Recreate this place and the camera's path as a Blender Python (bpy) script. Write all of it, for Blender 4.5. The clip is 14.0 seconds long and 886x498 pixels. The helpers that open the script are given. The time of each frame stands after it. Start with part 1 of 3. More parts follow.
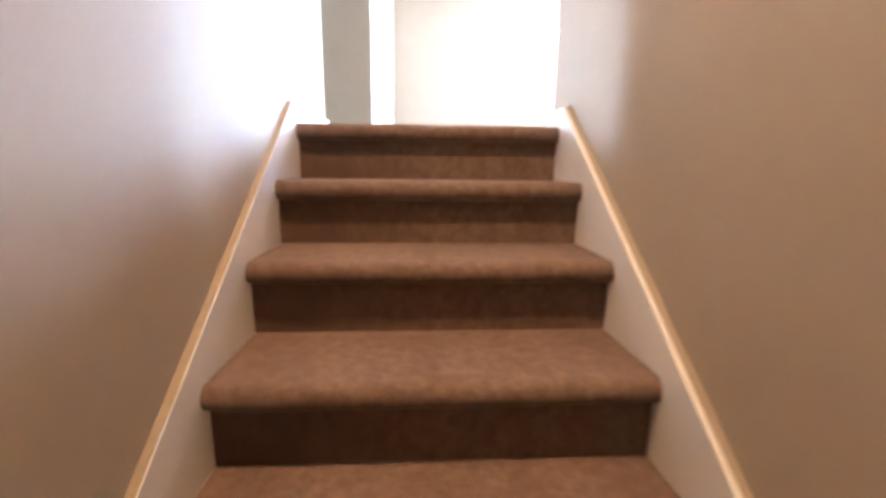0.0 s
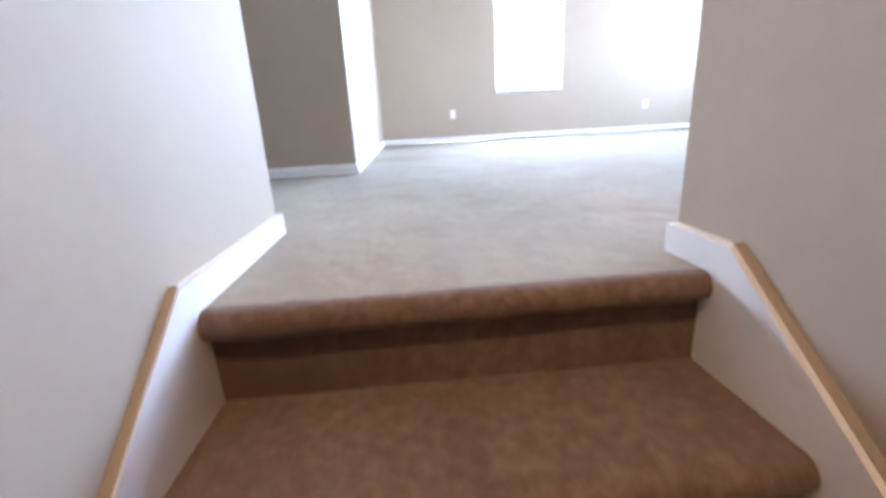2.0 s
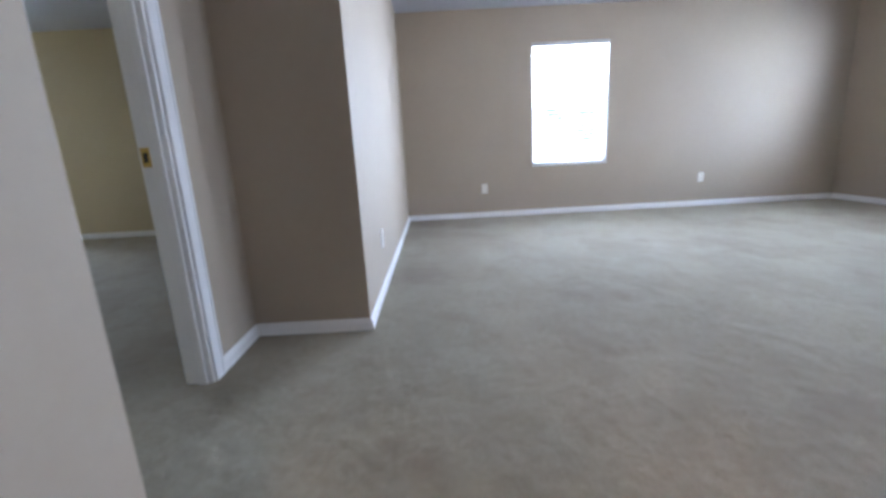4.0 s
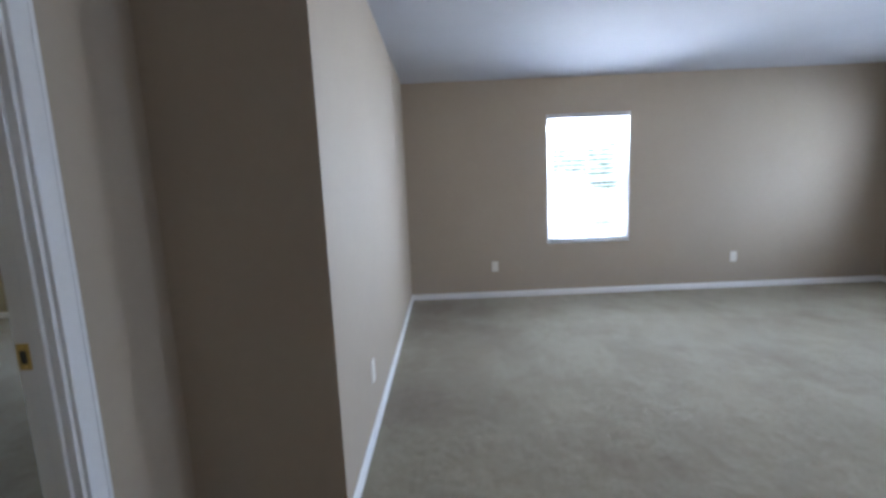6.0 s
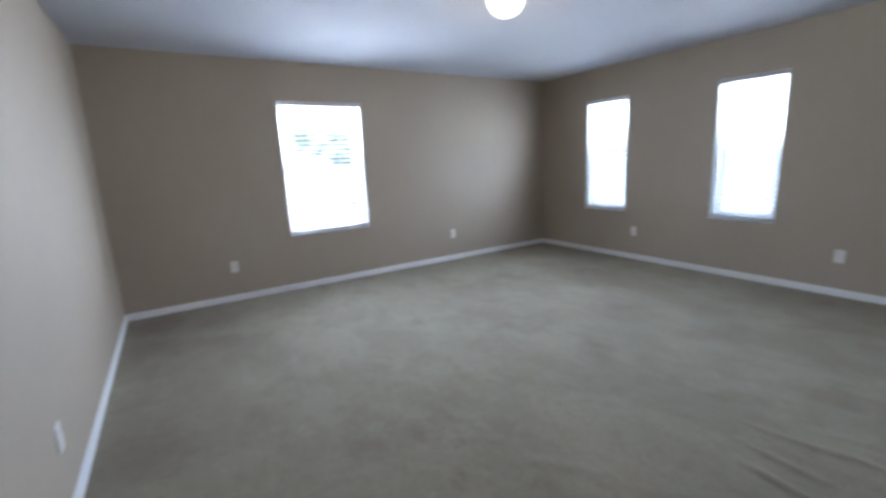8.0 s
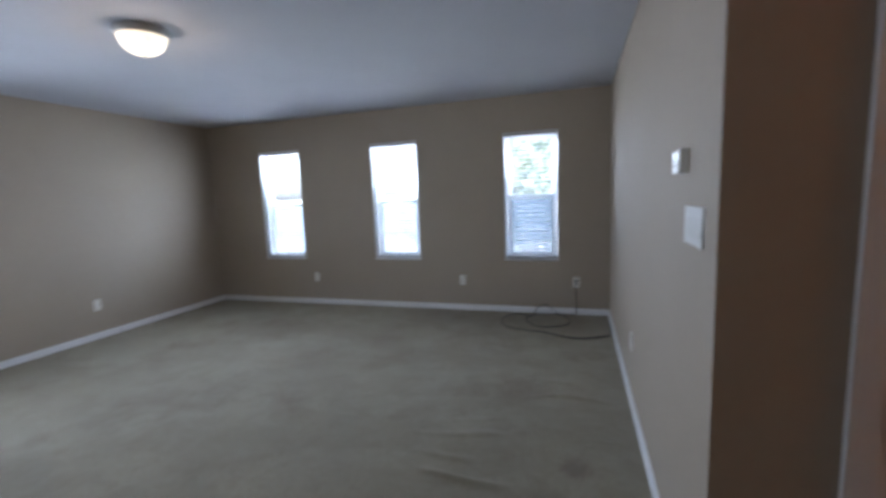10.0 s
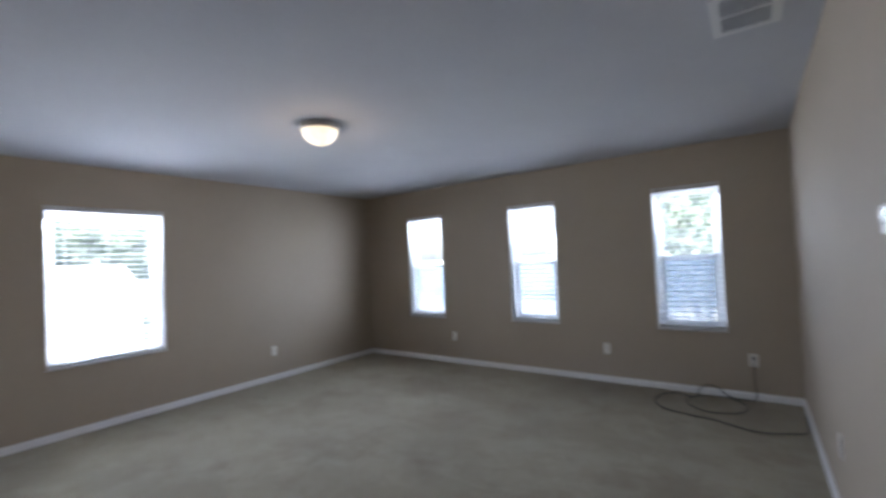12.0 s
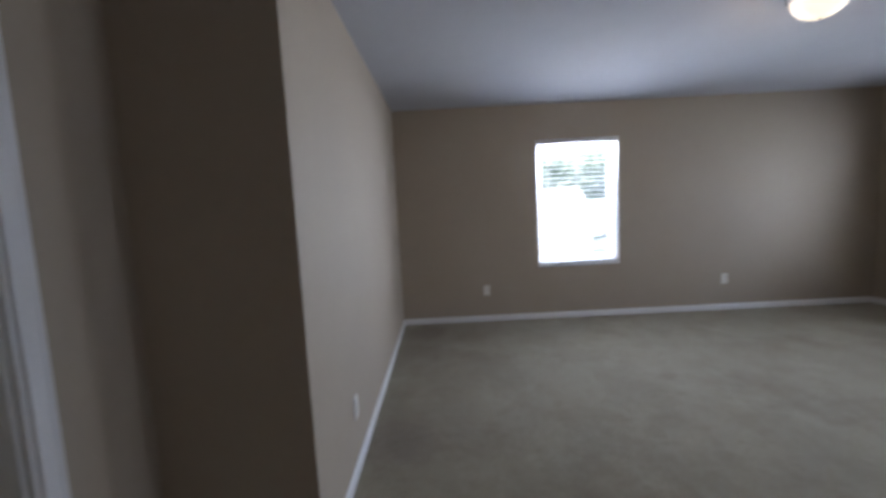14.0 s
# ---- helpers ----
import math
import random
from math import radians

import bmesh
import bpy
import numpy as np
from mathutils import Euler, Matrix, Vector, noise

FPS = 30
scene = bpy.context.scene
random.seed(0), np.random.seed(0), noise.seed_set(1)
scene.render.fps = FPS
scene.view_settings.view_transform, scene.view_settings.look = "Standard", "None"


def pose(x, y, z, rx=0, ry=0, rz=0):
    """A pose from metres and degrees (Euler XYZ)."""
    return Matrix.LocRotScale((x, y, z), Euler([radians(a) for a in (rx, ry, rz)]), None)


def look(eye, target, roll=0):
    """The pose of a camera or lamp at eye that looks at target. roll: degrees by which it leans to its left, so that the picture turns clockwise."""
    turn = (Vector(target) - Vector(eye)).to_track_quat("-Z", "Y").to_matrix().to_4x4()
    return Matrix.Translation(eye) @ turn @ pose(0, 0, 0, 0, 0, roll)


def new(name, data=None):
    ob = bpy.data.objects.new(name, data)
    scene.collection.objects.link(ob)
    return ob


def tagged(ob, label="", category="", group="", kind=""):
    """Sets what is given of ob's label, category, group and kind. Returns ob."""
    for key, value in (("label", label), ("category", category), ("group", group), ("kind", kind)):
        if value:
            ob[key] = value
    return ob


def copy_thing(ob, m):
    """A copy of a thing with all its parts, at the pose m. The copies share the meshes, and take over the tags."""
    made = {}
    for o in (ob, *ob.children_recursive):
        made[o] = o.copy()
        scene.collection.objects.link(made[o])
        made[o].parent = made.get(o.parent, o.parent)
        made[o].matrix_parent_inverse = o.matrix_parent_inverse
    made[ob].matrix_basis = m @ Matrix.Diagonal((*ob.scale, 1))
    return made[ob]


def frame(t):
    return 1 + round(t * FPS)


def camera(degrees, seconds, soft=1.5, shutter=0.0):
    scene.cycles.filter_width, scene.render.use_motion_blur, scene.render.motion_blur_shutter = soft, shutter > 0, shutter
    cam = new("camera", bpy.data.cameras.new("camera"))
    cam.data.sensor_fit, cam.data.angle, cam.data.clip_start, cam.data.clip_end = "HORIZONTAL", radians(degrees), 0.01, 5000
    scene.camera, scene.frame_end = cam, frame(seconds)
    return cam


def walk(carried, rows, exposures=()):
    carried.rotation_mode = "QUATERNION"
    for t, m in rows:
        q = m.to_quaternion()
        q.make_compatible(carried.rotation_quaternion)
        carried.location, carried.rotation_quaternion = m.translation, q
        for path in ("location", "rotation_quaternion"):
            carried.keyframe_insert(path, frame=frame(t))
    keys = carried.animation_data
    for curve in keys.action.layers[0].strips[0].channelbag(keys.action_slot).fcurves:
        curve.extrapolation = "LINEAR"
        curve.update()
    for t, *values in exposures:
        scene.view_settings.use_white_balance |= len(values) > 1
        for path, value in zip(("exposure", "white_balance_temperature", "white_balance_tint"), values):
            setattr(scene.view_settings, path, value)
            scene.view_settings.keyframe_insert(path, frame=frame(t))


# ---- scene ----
cam = camera(92.0, 14.0, soft=3.3, shutter=0.5)

PATH = [
    (0, (0.191, -1.534, -0.148), (0.304, 0.427, -0.522), 0.6),
    (0.5, (0.179, -1.268, -0.063), (0.169, 0.664, -0.58), -3.4),
    (0.6, (0.202, -1.226, -0.023), (0.275, 0.707, -0.531), -2.0),
    (1, (0.212, -1.058, 0.005), (0.368, 0.88, -0.465), 0.9),
    (1.5, (0.169, -0.859, 0.162), (0.154, 1.091, -0.279), 0.5),
    (2, (0.151, -0.682, 0.296), (0.276, 1.229, -0.281), -3.2),
    (2.5, (0.206, -0.465, 0.425), (0.353, 1.475, -0.038), -3.0),
    (2.7, (0.193, -0.382, 0.487), (0.25, 1.568, 0.036), -3.3),
    (4.8, (0.192, 0.296, 1.022), (0.205, 2.249, 0.587), -2.9),
    (5, (0.218, 0.374, 1.053), (0.231, 2.332, 0.644), -1.2),
    (5.5, (0.282, 0.493, 1.211), (0.164, 2.454, 0.837), -0.1),
    (6, (0.234, 0.602, 1.284), (0.22, 2.583, 1.005), -2.5),
    (6.5, (0.223, 0.646, 1.28), (0.203, 2.613, 0.921), -3.2),
    (7, (0.288, 0.632, 1.21), (0.548, 2.586, 0.87), -2.5),
    (7.5, (0.333, 0.623, 1.289), (0.993, 2.475, 0.92), -2.4),
    (8, (0.332, 0.634, 1.357), (1.372, 2.294, 0.952), -2.6),
    (8.5, (0.367, 0.608, 1.348), (1.712, 2.031, 0.944), -2.3),
    (9, (0.366, 0.613, 1.358), (1.934, 1.787, 0.956), -2.7),
    (9.2, (0.391, 0.594, 1.364), (2.029, 1.669, 0.97), -2.6),
    (11.3, (0.388, 0.56, 1.452), (2.246, 1.303, 1.493), -2.3),
    (11.5, (0.44, 0.543, 1.452), (2.259, 1.373, 1.487), -2.9),
    (12, (0.431, 0.541, 1.413), (2.052, 1.712, 1.464), -2.6),
    (12.5, (0.408, 0.554, 1.435), (1.701, 2.078, 1.511), -1.9),
    (13, (0.354, 0.586, 1.402), (1.184, 2.406, 1.402), -1.8),
    (13.5, (0.321, 0.607, 1.348), (0.733, 2.564, 1.305), -2.1),
    (14, (0.33, 0.6, 1.384), (0.322, 2.589, 1.176), -2.9),
]

GAP = [
    (3.3, (0.192, -0.19, 0.695), (0.207, 1.76, 0.240), -3.3),
    (4.0, (0.19, 0.045, 0.88), (0.203, 1.995, 0.425), -3.1),
    (9.8, (0.39, 0.575, 1.385), (2.225, 1.328, 1.075), -2.5),
    (10.4, (0.385, 0.56, 1.41), (2.328, 0.960, 1.240), -2.4),
    (10.9, (0.385, 0.555, 1.435), (2.302, 1.070, 1.400), -2.3),
]
EXPOSURE = [
    (0, 8.93, 5400, 17),
    (1, 8.77, 5350, 17),
    (1.5, 8.52, 5300, 17),
    (2, 7.87, 5150, 18.5),
    (2.7, 7.48, 5200, 19.5),
    (4, 6.50, 5350, 17.5),
    (5, 6.05, 5380, 16.5),
    (6, 5.85, 5500, 15.5),
    (7.5, 5.95, 5500, 15.5),
    (8.2, 5.60, 5500, 16),
    (9, 5.30, 5500, 16),
    (11.5, 5.15, 5700, 18),
    (12.5, 5.02, 5800, 18),
    (13.5, 4.96, 5800, 18.5),
    (14, 5.02, 5800, 19),
]
walk(cam, [(t, look(eye, target, roll)) for t, eye, target, roll in sorted(PATH + GAP)], EXPOSURE)

SKY, SUN, DAY_W = 0.055, 2.1, 1.50
STAIR_W, PASSAGE_W, LOFT_W, LAMP_GLOW = 0.84, 0.28, 0.15, 0.045
BLIND_TILT = 4

# ---- world, sun and lamps ----
world = bpy.data.worlds.new("sky")
scene.world = world
world.use_nodes = True
wn = world.node_tree.nodes
sky = wn.new("ShaderNodeTexSky")
sky.sky_type = "NISHITA"
sky.sun_disc = False
sky.sun_elevation, sky.sun_rotation = radians(54), radians(266)
sky.air_density, sky.dust_density, sky.ozone_density = 1.0, 5.0, 1.0
world.node_tree.links.new(sky.outputs[0], wn["Background"].inputs[0])
wn["Background"].inputs[1].default_value = SKY

sun_data = bpy.data.lights.new("sun", "SUN")
sun_data.energy, sun_data.angle, sun_data.color = SUN, radians(0.6), (1.0, 0.95, 0.87)
sun = new("sun", sun_data)
sun.matrix_world = look((-32, -2.2, 44), (0, 0, 0))


def bulb(name, x, y, z, watts, color, radius=0.06):
    data = bpy.data.lights.new(name, "POINT")
    data.energy, data.color, data.shadow_soft_size = watts, color, radius
    ob = new(name, data)
    ob.location = (x, y, z)
    return ob


def opening_light(name, x, y, z, turn, width, height, watts, down=0, spread=180):
    """Daylight entering by a window's opening; turn: degrees about z from shining towards -y."""
    data = bpy.data.lights.new(name, "AREA")
    data.shape, data.size, data.size_y = "RECTANGLE", width, height
    data.energy, data.color = watts, (0.86, 0.94, 1.0)
    ob = new(name, data)
    data.spread = radians(spread)
    ob.matrix_world = pose(x, y, z, down - 90, 0, turn)
    return ob


opening_light("daylight_north", 1.875, 5.680, 1.316, 0, 0.92, 1.40, DAY_W * 1.36, 8)
for y, k in ((4.37, 0.96), (2.715, 0.64), (1.07, 0.28)):
    opening_light("daylight_east", 5.460, y, 1.316, -90, 0.59, 1.40, DAY_W * k, 8, 180)
opening_light("daylight_bedroom", -5.275, 5.672, 1.365, 0, 0.94, 1.38, DAY_W * 2.2)

WARM = (1.0, 0.56, 0.23)
spot_data = bpy.data.lights.new("stair_downlight", "SPOT")
spot_data.energy, spot_data.color, spot_data.shadow_soft_size = STAIR_W, WARM, 0.14
spot_data.spot_size, spot_data.spot_blend = radians(124), 0.5
stair_downlight = new("stair_downlight", spot_data)
stair_downlight.location = (0.10, -1.40, 2.40)
bulb("passage_bulb", 1.22, -1.5, 2.26, PASSAGE_W, (1.0, 0.36, 0.10), 0.09)
bulb("loft_bulb", 2.45, 3.064, 2.344, LOFT_W, (1.0, 0.72, 0.42), 0.05)


# ---- materials ----
def material(name, color, rough=0.6, metal=0.0):
    m = bpy.data.materials.new(name)
    m.use_nodes = True
    b = m.node_tree.nodes["Principled BSDF"]
    b.inputs["Base Color"].default_value = (*color, 1)
    b.inputs["Roughness"].default_value = rough
    b.inputs["Metallic"].default_value = metal
    return m


def node(m, kind, **inputs):
    n = m.node_tree.nodes.new(kind)
    for key, value in inputs.items():
        n.inputs[key.replace("_", " ")].default_value = value
    return n


def link(m, a, b):
    m.node_tree.links.new(a, b)


def surface(name, color, other, rough, scales=(3.0, 60.0), mix=(0.5, 0.35), bump=0.1, bump_scale=200.0, depth=0.002, metal=0.0):
    """A surface that varies at two scales between two colours, with a fine relief."""
    m = material(name, color, rough, metal)
    b = m.node_tree.nodes["Principled BSDF"]
    co = node(m, "ShaderNodeTexCoord").outputs["Object"]
    fac = None
    for scale, amount in zip(scales, mix):
        n = node(m, "ShaderNodeTexNoise", Scale=scale, Detail=5.0, Roughness=0.6)
        link(m, co, n.inputs["Vector"])
        ramp = node(m, "ShaderNodeMapRange", From_Min=0.35, From_Max=0.65, To_Min=0.0, To_Max=amount)
        link(m, n.outputs[0], ramp.inputs[0])
        if fac is None:
            fac = ramp.outputs[0]
        else:
            add = m.node_tree.nodes.new("ShaderNodeMath")
            link(m, fac, add.inputs[0])
            link(m, ramp.outputs[0], add.inputs[1])
            fac = add.outputs[0]
    mixer = m.node_tree.nodes.new("ShaderNodeMix")
    mixer.data_type = "RGBA"
    mixer.inputs[6].default_value, mixer.inputs[7].default_value = (*color, 1), (*other, 1)
    link(m, fac, mixer.inputs[0])
    link(m, mixer.outputs[2], b.inputs["Base Color"])
    n = node(m, "ShaderNodeTexNoise", Scale=bump_scale, Detail=4.0)
    link(m, co, n.inputs["Vector"])
    bp = node(m, "ShaderNodeBump", Strength=bump, Distance=depth)
    link(m, n.outputs[0], bp.inputs["Height"])
    link(m, bp.outputs[0], b.inputs["Normal"])
    return m


def carpet_material(name, pale, dark, stain, spots=(), mottle=0.35):
    """Cut-pile carpet: tuft grain, brushed patches running with the pile, worn stains."""
    m = material(name, pale, 0.95)
    b = m.node_tree.nodes["Principled BSDF"]
    b.inputs["Sheen Weight"].default_value = 0.15
    b.inputs["Specular IOR Level"].default_value = 0.1
    co = node(m, "ShaderNodeTexCoord").outputs["Object"]

    def noise_of(scale, lo, hi, stretch=None, turn=0.0, detail=4.0):
        v = co
        if stretch:
            mp = node(m, "ShaderNodeMapping", Scale=stretch, Rotation=(0, 0, radians(turn)))
            link(m, co, mp.inputs["Vector"])
            v = mp.outputs[0]
        n = node(m, "ShaderNodeTexNoise", Scale=scale, Detail=detail, Roughness=0.62)
        link(m, v, n.inputs["Vector"])
        r = node(m, "ShaderNodeMapRange", From_Min=lo, From_Max=hi)
        link(m, n.outputs[0], r.inputs[0])
        return r.outputs[0]

    def blend(a, other, fac):
        mx = m.node_tree.nodes.new("ShaderNodeMix")
        mx.data_type = "RGBA"
        if isinstance(a, tuple):
            mx.inputs[6].default_value = (*a, 1)
        else:
            link(m, a, mx.inputs[6])
        mx.inputs[7].default_value = (*other, 1)
        link(m, fac, mx.inputs[0])
        return mx.outputs[2]

    def scaled(fac, k):
        mt = m.node_tree.nodes.new("ShaderNodeMath")
        mt.operation = "MULTIPLY"
        link(m, fac, mt.inputs[0])
        mt.inputs[1].default_value = k
        return mt.outputs[0]

    brushed = noise_of(1.9, 0.45, 0.57, (1.0, 0.7, 1.0), 25)
    patches = noise_of(6.5, 0.51, 0.62, (1.0, 0.75, 1.0), -35)
    marks = noise_of(1.3, 0.55, 0.70)
    tufts = noise_of(260.0, 0.3, 0.7, detail=2.0)
    mid = noise_of(38.0, 0.35, 0.65)
    zones = noise_of(0.55, 0.42, 0.62)
    strokes = noise_of(2.4, 0.56, 0.66, (3.2, 0.55, 1.0), 14)
    col = blend(pale, dark, scaled(zones, 0.42))
    col = blend(col, dark, scaled(brushed, 0.42))
    col = blend(col, dark, scaled(patches, 0.36))
    col = blend(col, pale, scaled(strokes, 0.45))
    col = blend(col, stain, scaled(marks, 0.65))
    for sx, sy, size, depth in spots:
        dist = m.node_tree.nodes.new("ShaderNodeVectorMath")
        dist.operation = "DISTANCE"
        link(m, co, dist.inputs[0])
        dist.inputs[1].default_value = (sx, sy, 0)
        ragged = node(m, "ShaderNodeTexNoise", Scale=2.2 / size, Detail=5.0, Roughness=0.65)
        link(m, co, ragged.inputs["Vector"])
        both = m.node_tree.nodes.new("ShaderNodeMath")
        both.operation = "MULTIPLY_ADD"
        link(m, ragged.outputs[0], both.inputs[0])
        both.inputs[1].default_value = size * 1.8
        link(m, dist.outputs["Value"], both.inputs[2])
        edge = node(m, "ShaderNodeMapRange", From_Min=size * 1.35, From_Max=size * 2.0, To_Min=depth, To_Max=0.0)
        link(m, both.outputs[0], edge.inputs[0])
        col = blend(col, stain, edge.outputs[0])
    col = blend(col, dark, scaled(mid, mottle))
    col = blend(col, tuple(c * 0.55 for c in dark), scaled(tufts, 0.35))
    link(m, col, b.inputs["Base Color"])
    bp = node(m, "ShaderNodeBump", Strength=0.6, Distance=0.006)
    n = node(m, "ShaderNodeTexNoise", Scale=240.0, Detail=3.0)
    link(m, co, n.inputs["Vector"])
    link(m, n.outputs[0], bp.inputs["Height"])
    bp2 = node(m, "ShaderNodeBump", Strength=0.35, Distance=0.02)
    n2 = node(m, "ShaderNodeTexNoise", Scale=14.0, Detail=4.0)
    link(m, co, n2.inputs["Vector"])
    link(m, n2.outputs[0], bp2.inputs["Height"])
    link(m, bp.outputs[0], bp2.inputs["Normal"])
    link(m, bp2.outputs[0], b.inputs["Normal"])
    return m


PAINT = surface("tan_wall_paint", (0.398, 0.336, 0.259), (0.370, 0.309, 0.233), 0.7, (1.2, 25.0), (0.5, 0.3), 0.25, 160.0, 0.0015)
YELLOW_PAINT = surface("straw_wall_paint", (0.50, 0.43, 0.28), (0.47, 0.40, 0.25), 0.7, (1.2, 25.0), (0.5, 0.3), 0.25, 160.0, 0.0015)
CEILING = surface("white_ceiling_paint", (0.50, 0.512, 0.55), (0.465, 0.476, 0.512), 0.9, (2.0, 40.0), (0.5, 0.4), 0.5, 70.0, 0.003)
TRIM = surface("white_trim_paint", (0.78, 0.78, 0.78), (0.70, 0.70, 0.69), 0.38, (4.0, 60.0), (0.35, 0.25), 0.08, 90.0, 0.001)
CARPET = carpet_material("beige_carpet", (0.392, 0.352, 0.255), (0.258, 0.221, 0.155), (0.205, 0.160, 0.115),
                         ((0.10, 5.15, 0.30, 0.8), (0.05, 4.55, 0.28, 0.6), (0.55, 4.9, 0.25, 0.5), (-0.05, 3.0, 0.30, 0.6), (2.47, 0.58, 0.09, 0.8), (3.30, 0.95, 0.22, 0.55), (4.2, 3.6, 0.4, 0.45), (2.0, 0.75, 0.3, 0.4), (0.35, 4.0, 0.55, 0.4), (0.25, 3.2, 0.5, 0.35), (4.08, 2.38, 0.2, 0.5), (3.5, 2.8, 0.3, 0.35), (4.70, 0.62, 0.2, 0.3)))
# The loft's carpet again, with the stairwell's shade and warm light in its colour.
SHADED_STAIR_CARPET = carpet_material("shaded_stair_carpet", (0.275, 0.200, 0.150), (0.130, 0.080, 0.060), (0.085, 0.048, 0.037), mottle=0.6)
VINYL = surface("white_vinyl", (0.86, 0.87, 0.88), (0.81, 0.82, 0.83), 0.35, (5.0, 80.0), (0.3, 0.2), 0.03, 120.0, 0.0005)
SLAT = surface("white_blind_slat", (0.78, 0.79, 0.79), (0.72, 0.72, 0.71), 0.45, (6.0, 90.0), (0.3, 0.2), 0.03, 120.0, 0.0005)
# White blind rails painted grey for their shaded side against the window.
RAIL = surface("shaded_enamel_rail", (0.50, 0.50, 0.49), (0.42, 0.42, 0.41), 0.5, (6.0, 90.0), (0.3, 0.2), 0.03, 120.0, 0.0005)
PLASTIC = surface("white_plastic", (0.76, 0.75, 0.71), (0.70, 0.69, 0.65), 0.35, (8.0, 120.0), (0.3, 0.2), 0.02, 200.0, 0.0003)
DARK_SLOT = surface("dark_slot", (0.02, 0.02, 0.02), (0.03, 0.03, 0.03), 0.6)
SCREEN_GREY = surface("grey_display", (0.22, 0.25, 0.22), (0.26, 0.28, 0.25), 0.15, bump=0.0)
BRASS = surface("brass", (0.62, 0.45, 0.16), (0.42, 0.29, 0.09), 0.3, (12.0, 90.0), (0.5, 0.3), 0.05, 300.0, 0.0004, 1.0)
NICKEL = surface("brushed_nickel", (0.58, 0.56, 0.53), (0.48, 0.46, 0.44), 0.55, (10.0, 150.0), (0.4, 0.3), 0.05, 300.0, 0.0004, 1.0)
CORD = surface("black_rubber_cord", (0.025, 0.025, 0.025), (0.05, 0.048, 0.045), 0.5, (9.0, 120.0), (0.4, 0.3), 0.1, 200.0, 0.001)
ROD = surface("dark_bronze", (0.035, 0.028, 0.022), (0.06, 0.045, 0.03), 0.4, metal=0.8)
VENT = surface("white_vent_enamel", (0.66, 0.66, 0.66), (0.58, 0.58, 0.57), 0.45, (8.0, 90.0), (0.4, 0.3))
LOUVRE = surface("grey_louvre_enamel", (0.40, 0.40, 0.41), (0.32, 0.32, 0.33), 0.5, (8.0, 90.0), (0.4, 0.3))
VENT_DARK = surface("vent_shadow", (0.06, 0.06, 0.06), (0.09, 0.09, 0.085), 0.8)
GRASS = surface("lawn", (0.17, 0.19, 0.12), (0.21, 0.22, 0.15), 0.95, (0.25, 4.0), (0.6, 0.5), 0.6, 20.0, 0.05)
DRIVE = surface("pale_concrete", (0.50, 0.49, 0.46), (0.42, 0.41, 0.38), 0.85, (0.6, 12.0), (0.5, 0.4), 0.3, 60.0, 0.004)
STUCCO = surface("pale_stucco", (0.74, 0.72, 0.68), (0.67, 0.65, 0.61), 0.9, (0.5, 10.0), (0.5, 0.4), 0.4, 50.0, 0.006)
SHINGLE = surface("grey_shingle", (0.20, 0.21, 0.235), (0.17, 0.18, 0.20), 0.9, (0.8, 9.0), (0.5, 0.5), 0.6, 25.0, 0.02)
FENCE_WOOD = surface("weathered_fence_wood", (0.34, 0.31, 0.28), (0.24, 0.215, 0.19), 0.85, (1.5, 14.0), (0.5, 0.5), 0.4, 40.0, 0.005)
BARK = surface("bark", (0.30, 0.27, 0.23), (0.22, 0.19, 0.16), 0.95, (2.0, 18.0), (0.6, 0.5), 0.9, 22.0, 0.03)
LEAF = surface("leaf", (0.085, 0.112, 0.08), (0.115, 0.14, 0.105), 0.6, (0.7, 9.0), (0.7, 0.5), 0.1, 60.0, 0.002)
WINDOW_DARK = surface("far_window_glass", (0.34, 0.37, 0.40), (0.40, 0.43, 0.46), 0.08)


def glass_material(name, tint, haze):
    """A clear pane with glare put into it: a thin film that scatters the daylight behind it."""
    m = bpy.data.materials.new(name)
    m.use_nodes = True
    nt = m.node_tree
    nt.nodes.clear()
    out = nt.nodes.new("ShaderNodeOutputMaterial")
    clear = nt.nodes.new("ShaderNodeBsdfTransparent")
    clear.inputs[0].default_value = (*tint, 1)
    film = nt.nodes.new("ShaderNodeBsdfTranslucent")
    film.inputs[0].default_value = (0.80, 0.83, 0.85, 1)
    patchy = nt.nodes.new("ShaderNodeTexNoise")
    patchy.inputs["Scale"].default_value = 7.0
    patchy.inputs["Detail"].default_value = 5.0
    amount = nt.nodes.new("ShaderNodeMapRange")
    for key, value in (("From Min", 0.3), ("From Max", 0.7), ("To Min", haze * 0.7), ("To Max", haze * 1.3)):
        amount.inputs[key].default_value = value
    nt.links.new(patchy.outputs[0], amount.inputs[0])
    hazed = nt.nodes.new("ShaderNodeMixShader")
    nt.links.new(amount.outputs[0], hazed.inputs[0])
    nt.links.new(clear.outputs[0], hazed.inputs[1])
    nt.links.new(film.outputs[0], hazed.inputs[2])
    gloss = nt.nodes.new("ShaderNodeBsdfGlossy")
    gloss.inputs["Roughness"].default_value = 0.02
    mix = nt.nodes.new("ShaderNodeMixShader")
    fres = nt.nodes.new("ShaderNodeFresnel")
    fres.inputs["IOR"].default_value = 1.35
    nt.links.new(fres.outputs[0], mix.inputs[0])
    nt.links.new(hazed.outputs[0], mix.inputs[1])
    nt.links.new(gloss.outputs[0], mix.inputs[2])
    nt.links.new(mix.outputs[0], out.inputs[0])
    return m


